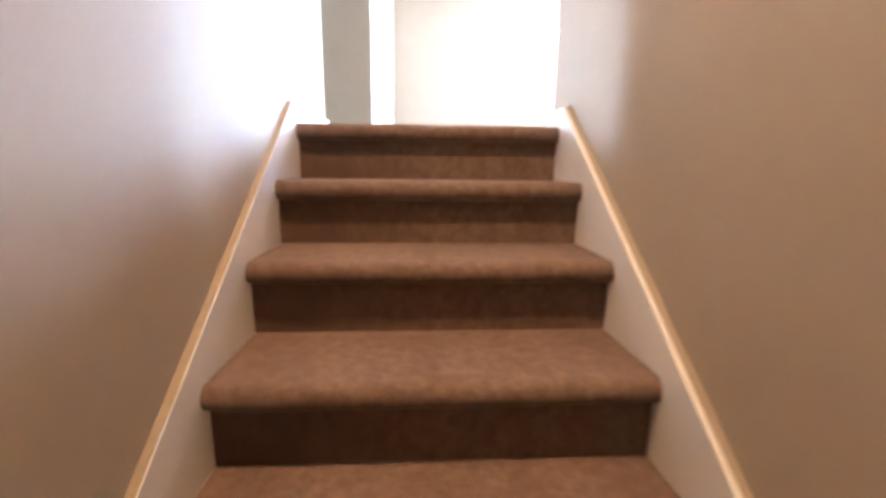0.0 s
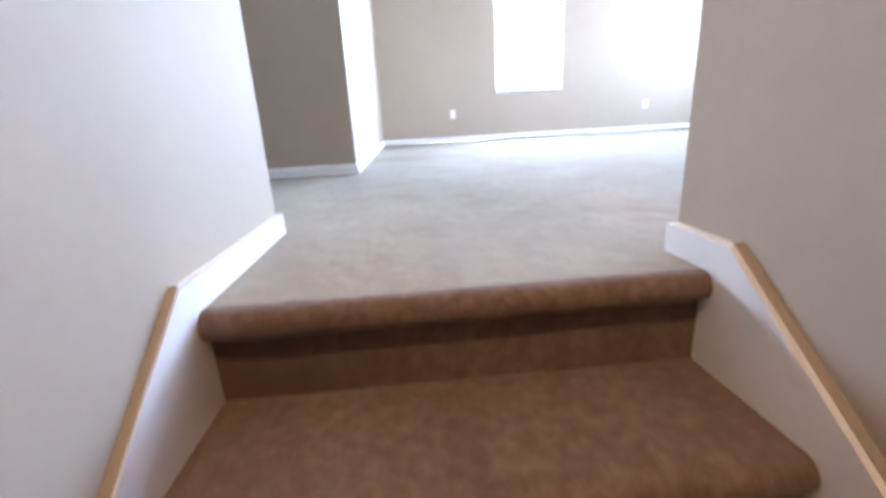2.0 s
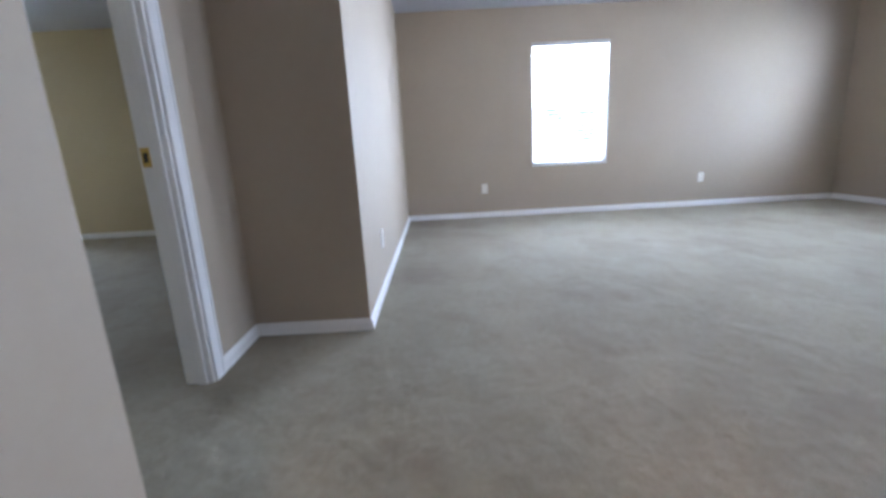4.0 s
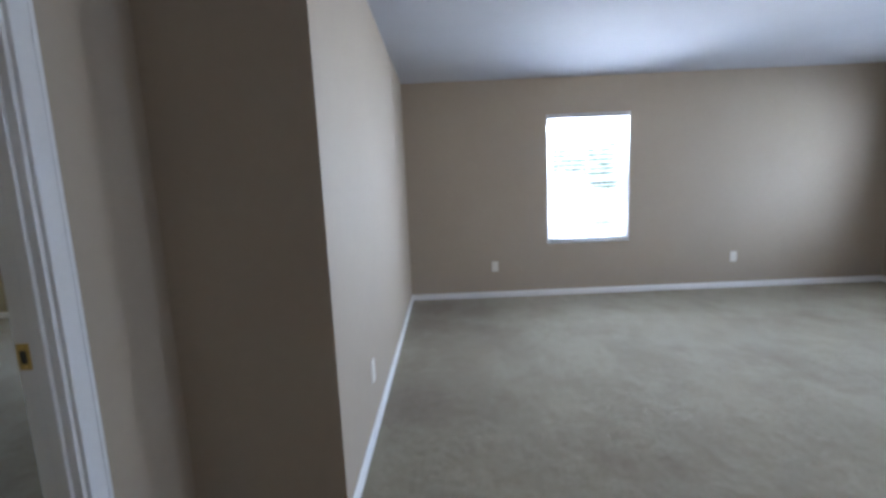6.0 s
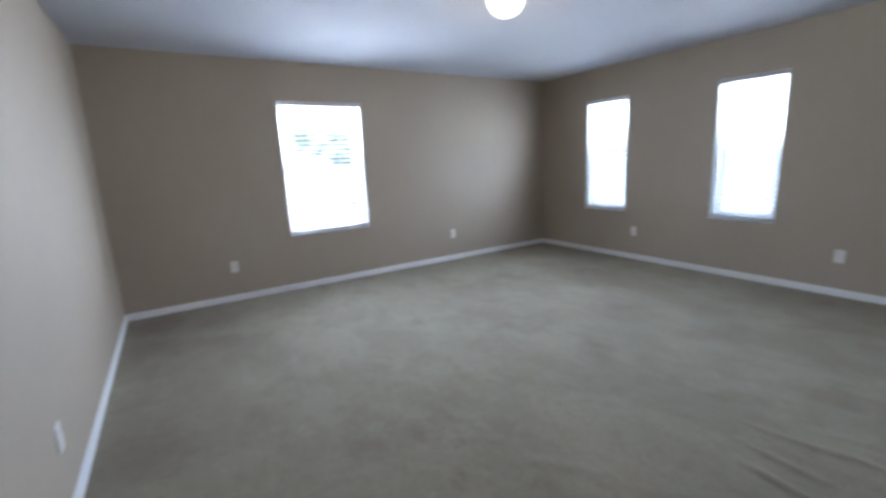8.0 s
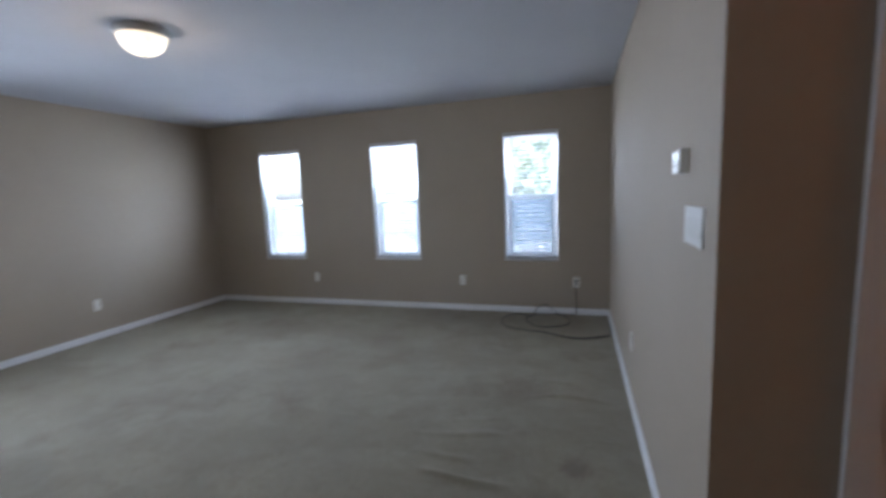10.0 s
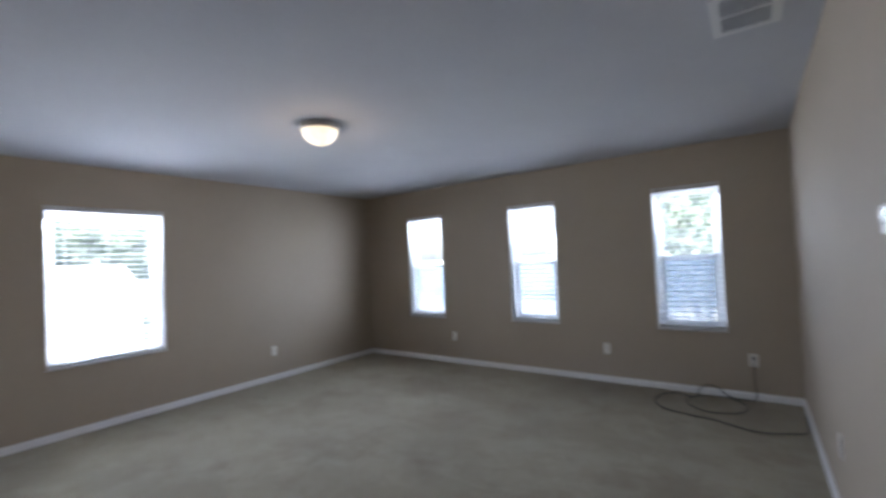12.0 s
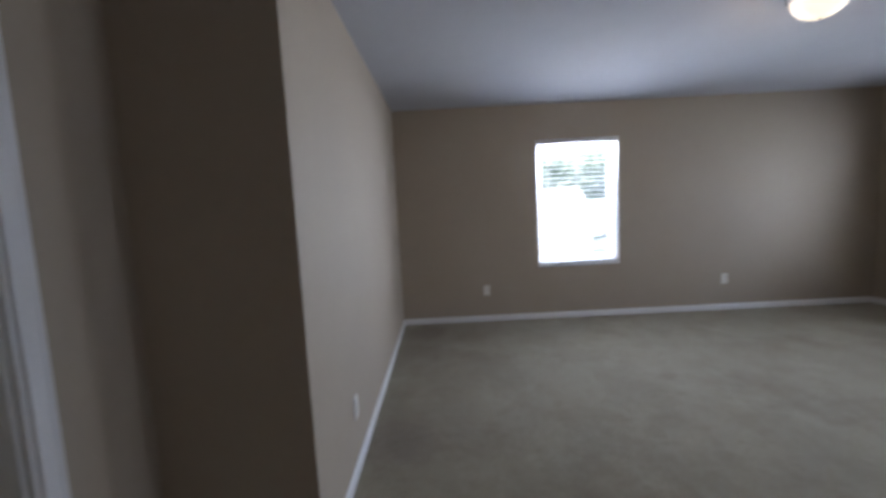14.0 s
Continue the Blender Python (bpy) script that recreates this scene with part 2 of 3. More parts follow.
def screen_material(name, share, thread):
    """Fine woven mesh: a share of pale thread, the rest open."""
    m = bpy.data.materials.new(name)
    m.use_nodes = True
    nt = m.node_tree
    nt.nodes.clear()
    out = nt.nodes.new("ShaderNodeOutputMaterial")
    clear = nt.nodes.new("ShaderNodeBsdfTransparent")
    lit = nt.nodes.new("ShaderNodeBsdfTranslucent")
    lit.inputs[0].default_value = (*thread, 1)
    mix = nt.nodes.new("ShaderNodeMixShader")
    mix.inputs[0].default_value = share
    nt.links.new(clear.outputs[0], mix.inputs[1])
    nt.links.new(lit.outputs[0], mix.inputs[2])
    nt.links.new(mix.outputs[0], out.inputs[0])
    return m


GLASS = glass_material("window_glass", (0.97, 0.99, 0.98), 0.004)
# Stronger glare haze in the pane, to wash out the view outside.
HAZED_GLASS = glass_material("hazed_window_glass", (0.97, 0.99, 0.98), 0.022)
INSECT_MESH = screen_material("insect_mesh", 0.74, (0.080, 0.098, 0.122))


def backlit(m, amount, tint=(0.85, 0.87, 0.88)):
    """Lets a share of the light through a thin sheet."""
    nt = m.node_tree
    b = nt.nodes["Principled BSDF"]
    out = next(n for n in nt.nodes if n.type == "OUTPUT_MATERIAL")
    tr = nt.nodes.new("ShaderNodeBsdfTranslucent")
    tr.inputs[0].default_value = (*tint, 1)
    mx = nt.nodes.new("ShaderNodeMixShader")
    mx.inputs[0].default_value = amount
    nt.links.new(b.outputs[0], mx.inputs[1])
    nt.links.new(tr.outputs[0], mx.inputs[2])
    nt.links.new(mx.outputs[0], out.inputs[0])


backlit(SLAT, 0.40)
# Solid frames pass light too, which puts the windows' bloom into the vinyl.
backlit(VINYL, 0.55)
backlit(LEAF, 0.45, (0.15, 0.19, 0.13))


def glow_material(name, color, strength, base):
    m = material(name, base, 0.35)
    b = m.node_tree.nodes["Principled BSDF"]
    n = node(m, "ShaderNodeTexNoise", Scale=14.0, Detail=4.0)
    link(m, node(m, "ShaderNodeTexCoord").outputs["Object"], n.inputs["Vector"])
    r = node(m, "ShaderNodeMapRange", From_Min=0.3, From_Max=0.7, To_Min=strength * 0.75, To_Max=strength * 1.15)
    link(m, n.outputs[0], r.inputs[0])
    b.inputs["Emission Color"].default_value = (*color, 1)
    link(m, r.outputs[0], b.inputs["Emission Strength"])
    return m


LIT_GLASS = glow_material("lit_alabaster_glass", (1.0, 0.80, 0.48), LAMP_GLOW, (0.8, 0.75, 0.62))
AMBER = surface("amber_glass", (0.36, 0.22, 0.065), (0.26, 0.15, 0.042), 0.55, (9.0, 40.0), (0.6, 0.4), 0.05, 60.0, 0.001)
CAP_WOOD = surface("skirt_cap_paint", (0.35, 0.293, 0.222), (0.315, 0.262, 0.195), 0.5, (5.0, 60.0), (0.4, 0.3), 0.1, 90.0, 0.001)


# ---- building helpers ----
def box(bm, x0, x1, y0, y1, z0, z1, bevel=0.0):
    v = bmesh.ops.create_cube(bm, size=1.0)["verts"]
    for p in v:
        p.co = Vector(((x0 + x1) / 2 + p.co.x * (x1 - x0), (y0 + y1) / 2 + p.co.y * (y1 - y0), (z0 + z1) / 2 + p.co.z * (z1 - z0)))
    if bevel:
        edges = list({e for p in v for e in p.link_edges})
        bmesh.ops.bevel(bm, geom=edges, offset=bevel, segments=2, affect="EDGES", profile=0.6)
    return bm


def boxes(*sizes, bevel=0.0):
    bm = bmesh.new()
    for s in sizes:
        box(bm, *s, bevel=bevel)
    return bm


def mesh_of(name, bm, mat, smooth=False):
    me = bpy.data.meshes.new(name)
    bm.normal_update()
    bm.to_mesh(me)
    bm.free()
    if smooth:
        for p in me.polygons:
            p.use_smooth = True
    me.materials.append(mat)
    return me


def part(name, bm, mat, parent, label="", smooth=False):
    ob = new(name, mesh_of(name, bm, mat, smooth))
    ob.parent = parent
    if label:
        tagged(ob, label)
    return ob


def setting(name, bm, mat, label, category, smooth=False):
    return tagged(new(name, mesh_of(name, bm, mat, smooth)), label, category, kind="structure")


def thing(name, m, label, category, group="", kind=""):
    ob = new(name)
    ob.matrix_world = m
    ob.empty_display_size = 0.1
    return tagged(ob, label, category, group, kind)


def lathe(bm, profile, steps=40):
    """A solid of revolution about z from (radius, z) pairs."""
    rings = []
    for r, z in profile:
        if r < 1e-6:
            rings.append([bm.verts.new((0, 0, z))])
        else:
            rings.append([bm.verts.new((r * math.cos(2 * math.pi * k / steps), r * math.sin(2 * math.pi * k / steps), z)) for k in range(steps)])
    for a, b in zip(rings, rings[1:]):
        for k in range(steps):
            j = (k + 1) % steps
            if len(a) == 1 and len(b) == 1:
                continue
            if len(a) == 1:
                bm.faces.new((a[0], b[j], b[k]))
            elif len(b) == 1:
                bm.faces.new((a[k], a[j], b[0]))
            else:
                bm.faces.new((a[k], a[j], b[j], b[k]))
    bmesh.ops.recalc_face_normals(bm, faces=bm.faces)
    return bm


def extrude_profile(points, x0, x1):
    """A (y, z) outline drawn out along x."""
    bm = bmesh.new()
    a = [bm.verts.new((x0, y, z)) for y, z in points]
    b = [bm.verts.new((x1, y, z)) for y, z in points]
    n = len(points)
    for k in range(n):
        j = (k + 1) % n
        bm.faces.new((a[k], a[j], b[j], b[k]))
    bm.faces.new(a)
    bm.faces.new(list(reversed(b)))
    bmesh.ops.recalc_face_normals(bm, faces=bm.faces)
    return bm


# ---- the plan ----
H = 2.442
BELOW = -2.66
RISE, RUN = 0.19, 0.255
XL, XR = -0.246, 0.715          # stairwell wall faces
SKL, SKR = -0.229, 0.688        # inner faces of the stair skirts
FAR, EAST, NEAR, WEST = 5.505, 5.285, 0.235, -0.185
BUMP = 2.098                     # face of the jutting wall
DOORWALL = -0.767
CORNER = 1.612                   # free end of the near wall
LEFT_END = 0.565                # end of the stairwell's left wall
RIGHT_END = 0.168
W_BOTTOM, W_TOP = 0.608, 2.043
W1 = (1.410, 2.339)
EAST_WINDOWS = ((4.058, 4.681), (2.410, 3.020), (0.773, 1.366))
LEFT_WINDOW = (-5.80, -4.85)
LW_BOTTOM, LW_TOP = 0.672, 2.067
DOOR_Y = (0.85, 1.660)
DOOR_H = 2.04


def wall_x(name, y0, y1, x0, x1, holes, mat, label, z0=0.0, z1=H):
    """A wall along x between y0 and y1; holes: (x0, x1, z0, z1)."""
    parts, x = [], x0
    for a, b, lo, hi in sorted(holes):
        parts += [(x, a, y0, y1, z0, z1), (a, b, y0, y1, hi, z1)]
        if lo > z0:
            parts.append((a, b, y0, y1, z0, lo))
        x = b
    parts.append((x, x1, y0, y1, z0, z1))
    return setting(name, boxes(*parts), mat, label, "wall")


def wall_y(name, x0, x1, y0, y1, holes, mat, label, z0=0.0, z1=H):
    parts, y = [], y0
    for a, b, lo, hi in sorted(holes):
        parts += [(x0, x1, y, a, z0, z1), (x0, x1, a, b, hi, z1)]
        if lo > z0:
            parts.append((x0, x1, a, b, z0, lo))
        y = b
    parts.append((x0, x1, y, y1, z0, z1))
    return setting(name, boxes(*parts), mat, label, "wall")


wall_x("wall_north", FAR, FAR + 0.15, DOORWALL - 0.12, EAST + 0.15, [(*W1, W_BOTTOM, W_TOP)], PAINT, "tan painted drywall wall with one blinded window")
wall_y("wall_east", EAST, EAST + 0.15, NEAR - 0.12, FAR, [(a, b, W_BOTTOM, W_TOP) for a, b in EAST_WINDOWS], PAINT, "tan painted drywall wall with three narrow windows")
wall_x("wall_south", NEAR - 0.12, NEAR, CORNER, EAST, [], PAINT, "tan painted drywall wall beside the stair head")
wall_y("wall_passage", CORNER, CORNER + 0.12, -3.0, NEAR - 0.12, [(-0.92, -0.11, 0.0, DOOR_H)], PAINT, "tan painted passage wall lit by a warm lamp")
wall_y("wall_stair_right", XR, XR + 0.125, -4.9, RIGHT_END, [], PAINT, "tan painted drywall wall beside the carpeted stairs", BELOW)
wall_y("wall_stair_left", XL - 0.12, XL, -4.9, LEFT_END, [], PAINT, "tan painted drywall wall beside the carpeted stairs", BELOW)
wall_x("wall_landing", LEFT_END - 0.12, LEFT_END, DOORWALL - 0.12, XL - 0.12, [], PAINT, "tan painted drywall wall on the landing")
wall_y("wall_doorway", DOORWALL - 0.10, DOORWALL, LEFT_END, FAR, [(*DOOR_Y, 0.0, DOOR_H)], PAINT, "tan painted wall with a cased bedroom doorway")
wall_x("wall_jut", BUMP, BUMP + 0.12, DOORWALL, WEST, [], PAINT, "tan painted jutting wall end beside the doorway")
wall_y("wall_west", WEST - 0.12, WEST, BUMP + 0.12, FAR, [], PAINT, "long tan painted drywall wall of the loft")
wall_x("wall_bedroom_north", FAR, FAR + 0.15, -6.32, DOORWALL - 0.12, [(*LEFT_WINDOW, LW_BOTTOM, LW_TOP)], YELLOW_PAINT, "straw yellow painted bedroom wall with a window")
wall_y("wall_bedroom_west", -6.32, -6.2, -0.3, FAR, [], YELLOW_PAINT, "straw yellow painted bedroom wall")
wall_x("wall_bedroom_south", -0.42, -0.3, -6.32, XL - 0.12, [], YELLOW_PAINT, "straw yellow painted bedroom wall")
wall_x("wall_passage_end", -3.12, -3.0, XR + 0.125, CORNER + 0.12, [], PAINT, "tan painted wall closing the passage")
wall_x("wall_stair_foot", -5.02, -4.9, XL - 0.12, XR + 0.125, [], PAINT, "tan painted wall at the foot of the stairs", BELOW)

setting("ceiling", boxes((-6.32, EAST + 0.15, -5.02, FAR + 0.15, H, H + 0.12)), CEILING, "white textured flat ceiling", "ceiling")


def ripple(x, y):
    """Height of the carpet: slack wrinkles and a slightly uneven lie."""
    z = 0.0
    for ax, ay, bx, by, h, w in RIPPLES:
        dx, dy = bx - ax, by - ay
        n = math.hypot(dx, dy)
        s = ((x - ax) * dx + (y - ay) * dy) / n
        d = ((x - ax) * -dy + (y - ay) * dx) / n + 0.03 * math.sin(s * 7 + ax * 5)
        end = max(0.0, min(1.0, s / 0.15, (n - s) / 0.15))
        z += 0.62 * h * end * math.exp(-(d / w) ** 2)
    return z + 0.003 * noise.noise((x * 2.3, y * 2.3, 0.0)) * min(1.0, max(0.0, (y - 0.042) / 0.4))


RIPPLES = (
    (2.25, 1.40, 2.285, 0.88, 0.030, 0.018),
    (2.43, 1.46, 2.45, 1.05, 0.018, 0.018),
    (2.62, 1.56, 2.67, 0.92, 0.016, 0.018),
    (2.80, 1.35, 2.86, 0.95, 0.008, 0.020),
    (3.215, 0.82, 3.225, 0.33, 0.028, 0.018),
    (2.79, 0.46, 2.775, 0.31, 0.014, 0.016),
    (3.44, 0.95, 3.50, 0.45, 0.009, 0.022),
    (2.06, 1.05, 2.10, 0.62, 0.007, 0.022),
    (1.50, 2.05, 1.75, 1.55, 0.006, 0.030),
)


def carpet_sheet(x0, x1, y0, y1, step, shape):
    nx, ny = round((x1 - x0) / step), round((y1 - y0) / step)
    verts = [(x0 + (x1 - x0) * i / nx, y0 + (y1 - y0) * j / ny) for j in range(ny + 1) for i in range(nx + 1)]
    verts = [(x, y, shape(x, y)) for x, y in verts]
    faces = [(j * (nx + 1) + i, j * (nx + 1) + i + 1, (j + 1) * (nx + 1) + i + 1, (j + 1) * (nx + 1) + i) for j in range(ny) for i in range(nx)]
    me = bpy.data.meshes.new("carpet_sheet")
    me.from_pydata(verts, [], faces)
    for p in me.polygons:
        p.use_smooth = True
    me.materials.append(CARPET)
    return me


tagged(new("floor", carpet_sheet(DOORWALL - 0.10, EAST, 0.042, FAR, 0.016, ripple)), "worn beige cut-pile carpet with wrinkles and stains", "floor", kind="structure")
setting("floor_bedroom", boxes((-6.2, DOORWALL - 0.10, -0.3, FAR, -0.05, 0.0)), CARPET, "worn beige cut-pile carpet in the bedroom", "floor")
setting("floor_passage", boxes((XR + 0.125, CORNER + 0.12, -3.0, 0.042, -0.05, 0.0)), CARPET, "beige cut-pile carpet in the passage", "floor")
setting("floor_slab", boxes((DOORWALL - 0.12, EAST, 0.08, FAR, -0.30, -0.05)), TRIM, "floor deck under the carpet", "floor")
setting("floor_below", boxes((XL, XR, -4.9, -14 * RUN + 0.04, BELOW - 0.05, BELOW)), CARPET, "beige carpet at the foot of the stairs", "floor")


# ---- stairs ----
def step_profile():
    """Rounded carpeted tread with its overhanging nose, seen from the side; the nose's top front is at y 0, z 0."""
    pts = [(RUN + 0.06, 0.0)]
    r = 0.029
    pts.append((r + 0.012, 0.0))
    for k in range(0, 9):
        a = radians(90 + 180 * k / 8)
        pts.append((r + math.cos(a) * r * 1.0, -r + math.sin(a) * r))
    pts += [(0.042, -2 * r - 0.002), (0.042, -RISE - 0.002), (RUN + 0.06, -RISE - 0.002)]
    return pts


def crowned(bm, x0, x1):
    """Carpet on a tread lies softly: cut it across, round its ends and let the nose waver a little."""
    for e in range(1, 24):
        x = x0 + (x1 - x0) * e / 24
        bmesh.ops.bisect_plane(bm, geom=bm.verts[:] + bm.edges[:] + bm.faces[:], plane_co=(x, 0, 0), plane_no=(1, 0, 0))
    for v in bm.verts:
        if v.co.y < 0.041 and v.co.z > -0.063:
            v.co.z += 0.003 * noise.noise((v.co.x * 6, 3.0, 0))
            v.co.y += 0.004 * noise.noise((v.co.x * 5, 9.0, 0))
            near = min(v.co.x - x0, x1 - v.co.x)
            if near < 0.02:
                v.co.y += 0.008
    return bm


stairs = thing("staircase", pose(0, 0, 0), "beige carpeted staircase, carpet darkened for shade, with white painted skirt boards", "stairs", kind="structure")
tread_mesh = mesh_of("carpeted_step", crowned(extrude_profile(step_profile(), SKL, SKR), SKL, SKR), SHADED_STAIR_CARPET, smooth=True)
tread_mesh.set_sharp_from_angle(angle=radians(50))
for k in range(1, 14):
    ob = new("carpeted_step", tread_mesh)
    ob.parent = stairs
    ob.location = (0, -k * RUN, -k * RISE)
top_points = [(y if y < 0.1 else 0.046, z) for y, z in step_profile()]
top = part("top_step", crowned(extrude_profile(top_points, SKL, SKR), SKL, SKR), SHADED_STAIR_CARPET, stairs, smooth=True)
top.data.set_sharp_from_angle(angle=radians(50))


def skirt(x0, x1, cap_x0, cap_x1, y_end):
    """White board along the stair wall, level on the landing and sloping down with the flight, with a thin cap."""
    s = RISE / RUN
    n = 13.6 * RUN
    h = 0.060
    y_kink = -0.016
    out = [(y_end, 0.0), (y_end, h), (y_kink, h), (-n, h - (n + y_kink) * s), (-n, h - n * s - 0.36), (0.12, -0.32), (0.12, 0.0)]
    board = part("skirt_board", extrude_profile(out, x0, x1), TRIM, stairs, "white painted skirt board")
    cap = [(y_kink + 0.006, h + 0.001), (y_kink + 0.002, h + 0.006), (-n, h + 0.006 - (n + y_kink) * s), (-n, h - (n + y_kink) * s)]
    part("cap", extrude_profile(cap, cap_x0, cap_x1), CAP_WOOD, board, "thin cream cap moulding")


skirt(XL, SKL, XL, SKL - 0.003, LEFT_END)
skirt(SKR, XR, XR - 0.015, XR, RIGHT_END - 0.002)


# ---- baseboards and casings ----
BB_H, BB_T = 0.064, 0.014


def baseboard(x0, y0, x1, y1, nx, ny):
    """A board along the wall line from (x0, y0) to (x1, y1); (nx, ny) points into the room."""
    length = math.hypot(x1 - x0, y1 - y0)
    prof = [(0, 0), (BB_T, 0), (BB_T, BB_H - 0.022), (BB_T - 0.004, BB_H - 0.012), (BB_T - 0.009, BB_H - 0.003), (0.003, BB_H), (0, BB_H)]
    ob = setting("baseboard", extrude_profile(prof, 0, length), TRIM, "white painted wooden baseboard", "baseboard")
    ux, uy = (x1 - x0) / length, (y1 - y0) / length
    ob.matrix_world = Matrix(((ux, nx, 0, x0), (uy, ny, 0, y0), (0, 0, 1, 0), (0, 0, 0, 1)))
    return ob


baseboard(WEST, FAR, EAST, FAR, 0, -1)
baseboard(EAST, NEAR, EAST, FAR - BB_T, -1, 0)
baseboard(CORNER - BB_T, NEAR, EAST - BB_T, NEAR, 0, 1)
baseboard(WEST, BUMP - BB_T, WEST, FAR - BB_T, 1, 0)
baseboard(DOORWALL, BUMP, WEST, BUMP, 0, -1)
baseboard(DOORWALL, DOOR_Y[1] + 0.06, DOORWALL, BUMP - BB_T, 1, 0)
baseboard(DOORWALL, LEFT_END + BB_T, DOORWALL, DOOR_Y[0] - 0.06, 1, 0)
baseboard(DOORWALL, LEFT_END, SKL, LEFT_END, 0, 1)
baseboard(XR, RIGHT_END, XR + 0.125 + BB_T, RIGHT_END, 0, 1)
baseboard(XR + 0.125, -3.0, XR + 0.125, RIGHT_END, 1, 0)
baseboard(CORNER, -0.045, CORNER, NEAR, -1, 0)
baseboard(CORNER, -3.0, CORNER, -0.985, -1, 0)
baseboard(-6.2, FAR, DOORWALL - 0.10, FAR, 0, -1)
baseboard(-6.2, -0.3, -6.2, FAR - BB_T, 1, 0)


def casing_bar(y0, y1, z0, z1, x, out):
    return boxes((min(x, x + out), max(x, x + out), y0, y1, z0, z1), bevel=0.003)


def door_frame(name, y0, y1, xa, xb, stop_x, label):
    """Lining, stops and casings of an opening in a wall between xa and xb."""
    ob = thing(name, pose(0, 0, 0), label, "door frame", kind="structure")
    t = 0.018
    for y, s in ((y0, 1), (y1, -1)):
        part("jamb", boxes((xa - 0.004, xb + 0.004, min(y, y + s * t), max(y, y + s * t), 0, DOOR_H - t), bevel=0.002), TRIM, ob)
        part("stop", boxes((stop_x - 0.017, stop_x + 0.017, min(y + s * t, y + s * (t + 0.011)), max(y + s * t, y + s * (t + 0.011)), 0, DOOR_H - t - 0.011), bevel=0.002), TRIM, ob)
        for x, o in ((xb, 0.016), (xa, -0.016)):
            lo, hi = (y - 0.06, y + 0.006) if s > 0 else (y - 0.006, y + 0.06)
            part("casing", casing_bar(lo, hi, 0, DOOR_H + 0.06, x, o), TRIM, ob)
            back = (y - 0.06, y - 0.046) if s > 0 else (y + 0.046, y + 0.06)
            part("back_band", casing_bar(*back, 0, DOOR_H + 0.06, x + o * 0.9, o * 0.22), TRIM, ob)
    part("head_jamb", boxes((xa - 0.004, xb + 0.004, y0, y1, DOOR_H - t, DOOR_H), bevel=0.002), TRIM, ob)
    for x, o in ((xb, 0.016), (xa, -0.016)):
        part("head_casing", casing_bar(y0 + 0.006, y1 - 0.006, DOOR_H - 0.006, DOOR_H + 0.06, x, o), TRIM, ob)
    return ob


frame_1 = door_frame("door_1", *DOOR_Y, DOORWALL - 0.10, DOORWALL, DOORWALL - 0.035, "white painted door frame of the bedroom doorway")
jf = DOOR_Y[1] - 0.018
plate = part("strike_plate", boxes((DOORWALL - 0.100, DOORWALL - 0.067, jf - 0.0025, jf, 0.871, 0.941), bevel=0.001), BRASS, frame_1, "brass strike plate")
part("latch_hole", boxes((DOORWALL - 0.092, DOORWALL - 0.075, jf - 0.0032, jf - 0.0022, 0.888, 0.923)), DARK_SLOT, plate, "dark latch hole")
for z in (0.878, 0.934):
    bm = bmesh.new()
    bmesh.ops.create_cone(bm, cap_ends=True, segments=10, radius1=0.004, radius2=0.003, depth=0.002, matrix=pose(DOORWALL - 0.084, jf - 0.003, z, 90))
    part("screw", bm, BRASS, plate)


def panel_door(name, x, y0, y1, label):
    """A closed six-panel door in the passage, its face towards -x."""
    ob = thing(name, pose(0, 0, 0), label, "door", kind="structure")
    part("leaf", boxes((x, x + 0.03, y0, y1, 0.012, DOOR_H - 0.022), bevel=0.002), TRIM, ob)
    w = (y1 - y0 - 3 * 0.1) / 2
    for a in (y0 + 0.1, y0 + 0.2 + w):
        for lo, hi in ((0.22, 0.72), (0.90, 1.58), (1.70, 1.92)):
            part("panel", boxes((x - 0.006, x + 0.002, a, a + w, lo, hi), bevel=0.005), TRIM, ob)
    knob = bmesh.new()
    lathe(knob, [(0.0, 0.0), (0.03, 0.0), (0.03, 0.006), (0.012, 0.012), (0.012, 0.03), (0.027, 0.04), (0.03, 0.052), (0.02, 0.063), (0.0, 0.066)], 24)
    bmesh.ops.transform(knob, matrix=pose(x, y0 + 0.07, 0.95, 0, -90, 0), verts=knob.verts)
    part("door_knob", knob, BRASS, ob, "brass door knob", smooth=True)
    return ob


door_frame("door_2", -0.92, -0.11, CORNER, CORNER + 0.12, CORNER + 0.085, "white painted door frame in the passage")
panel_door("door_3", CORNER + 0.035, -0.90, -0.13, "closed white panelled door in the passage")


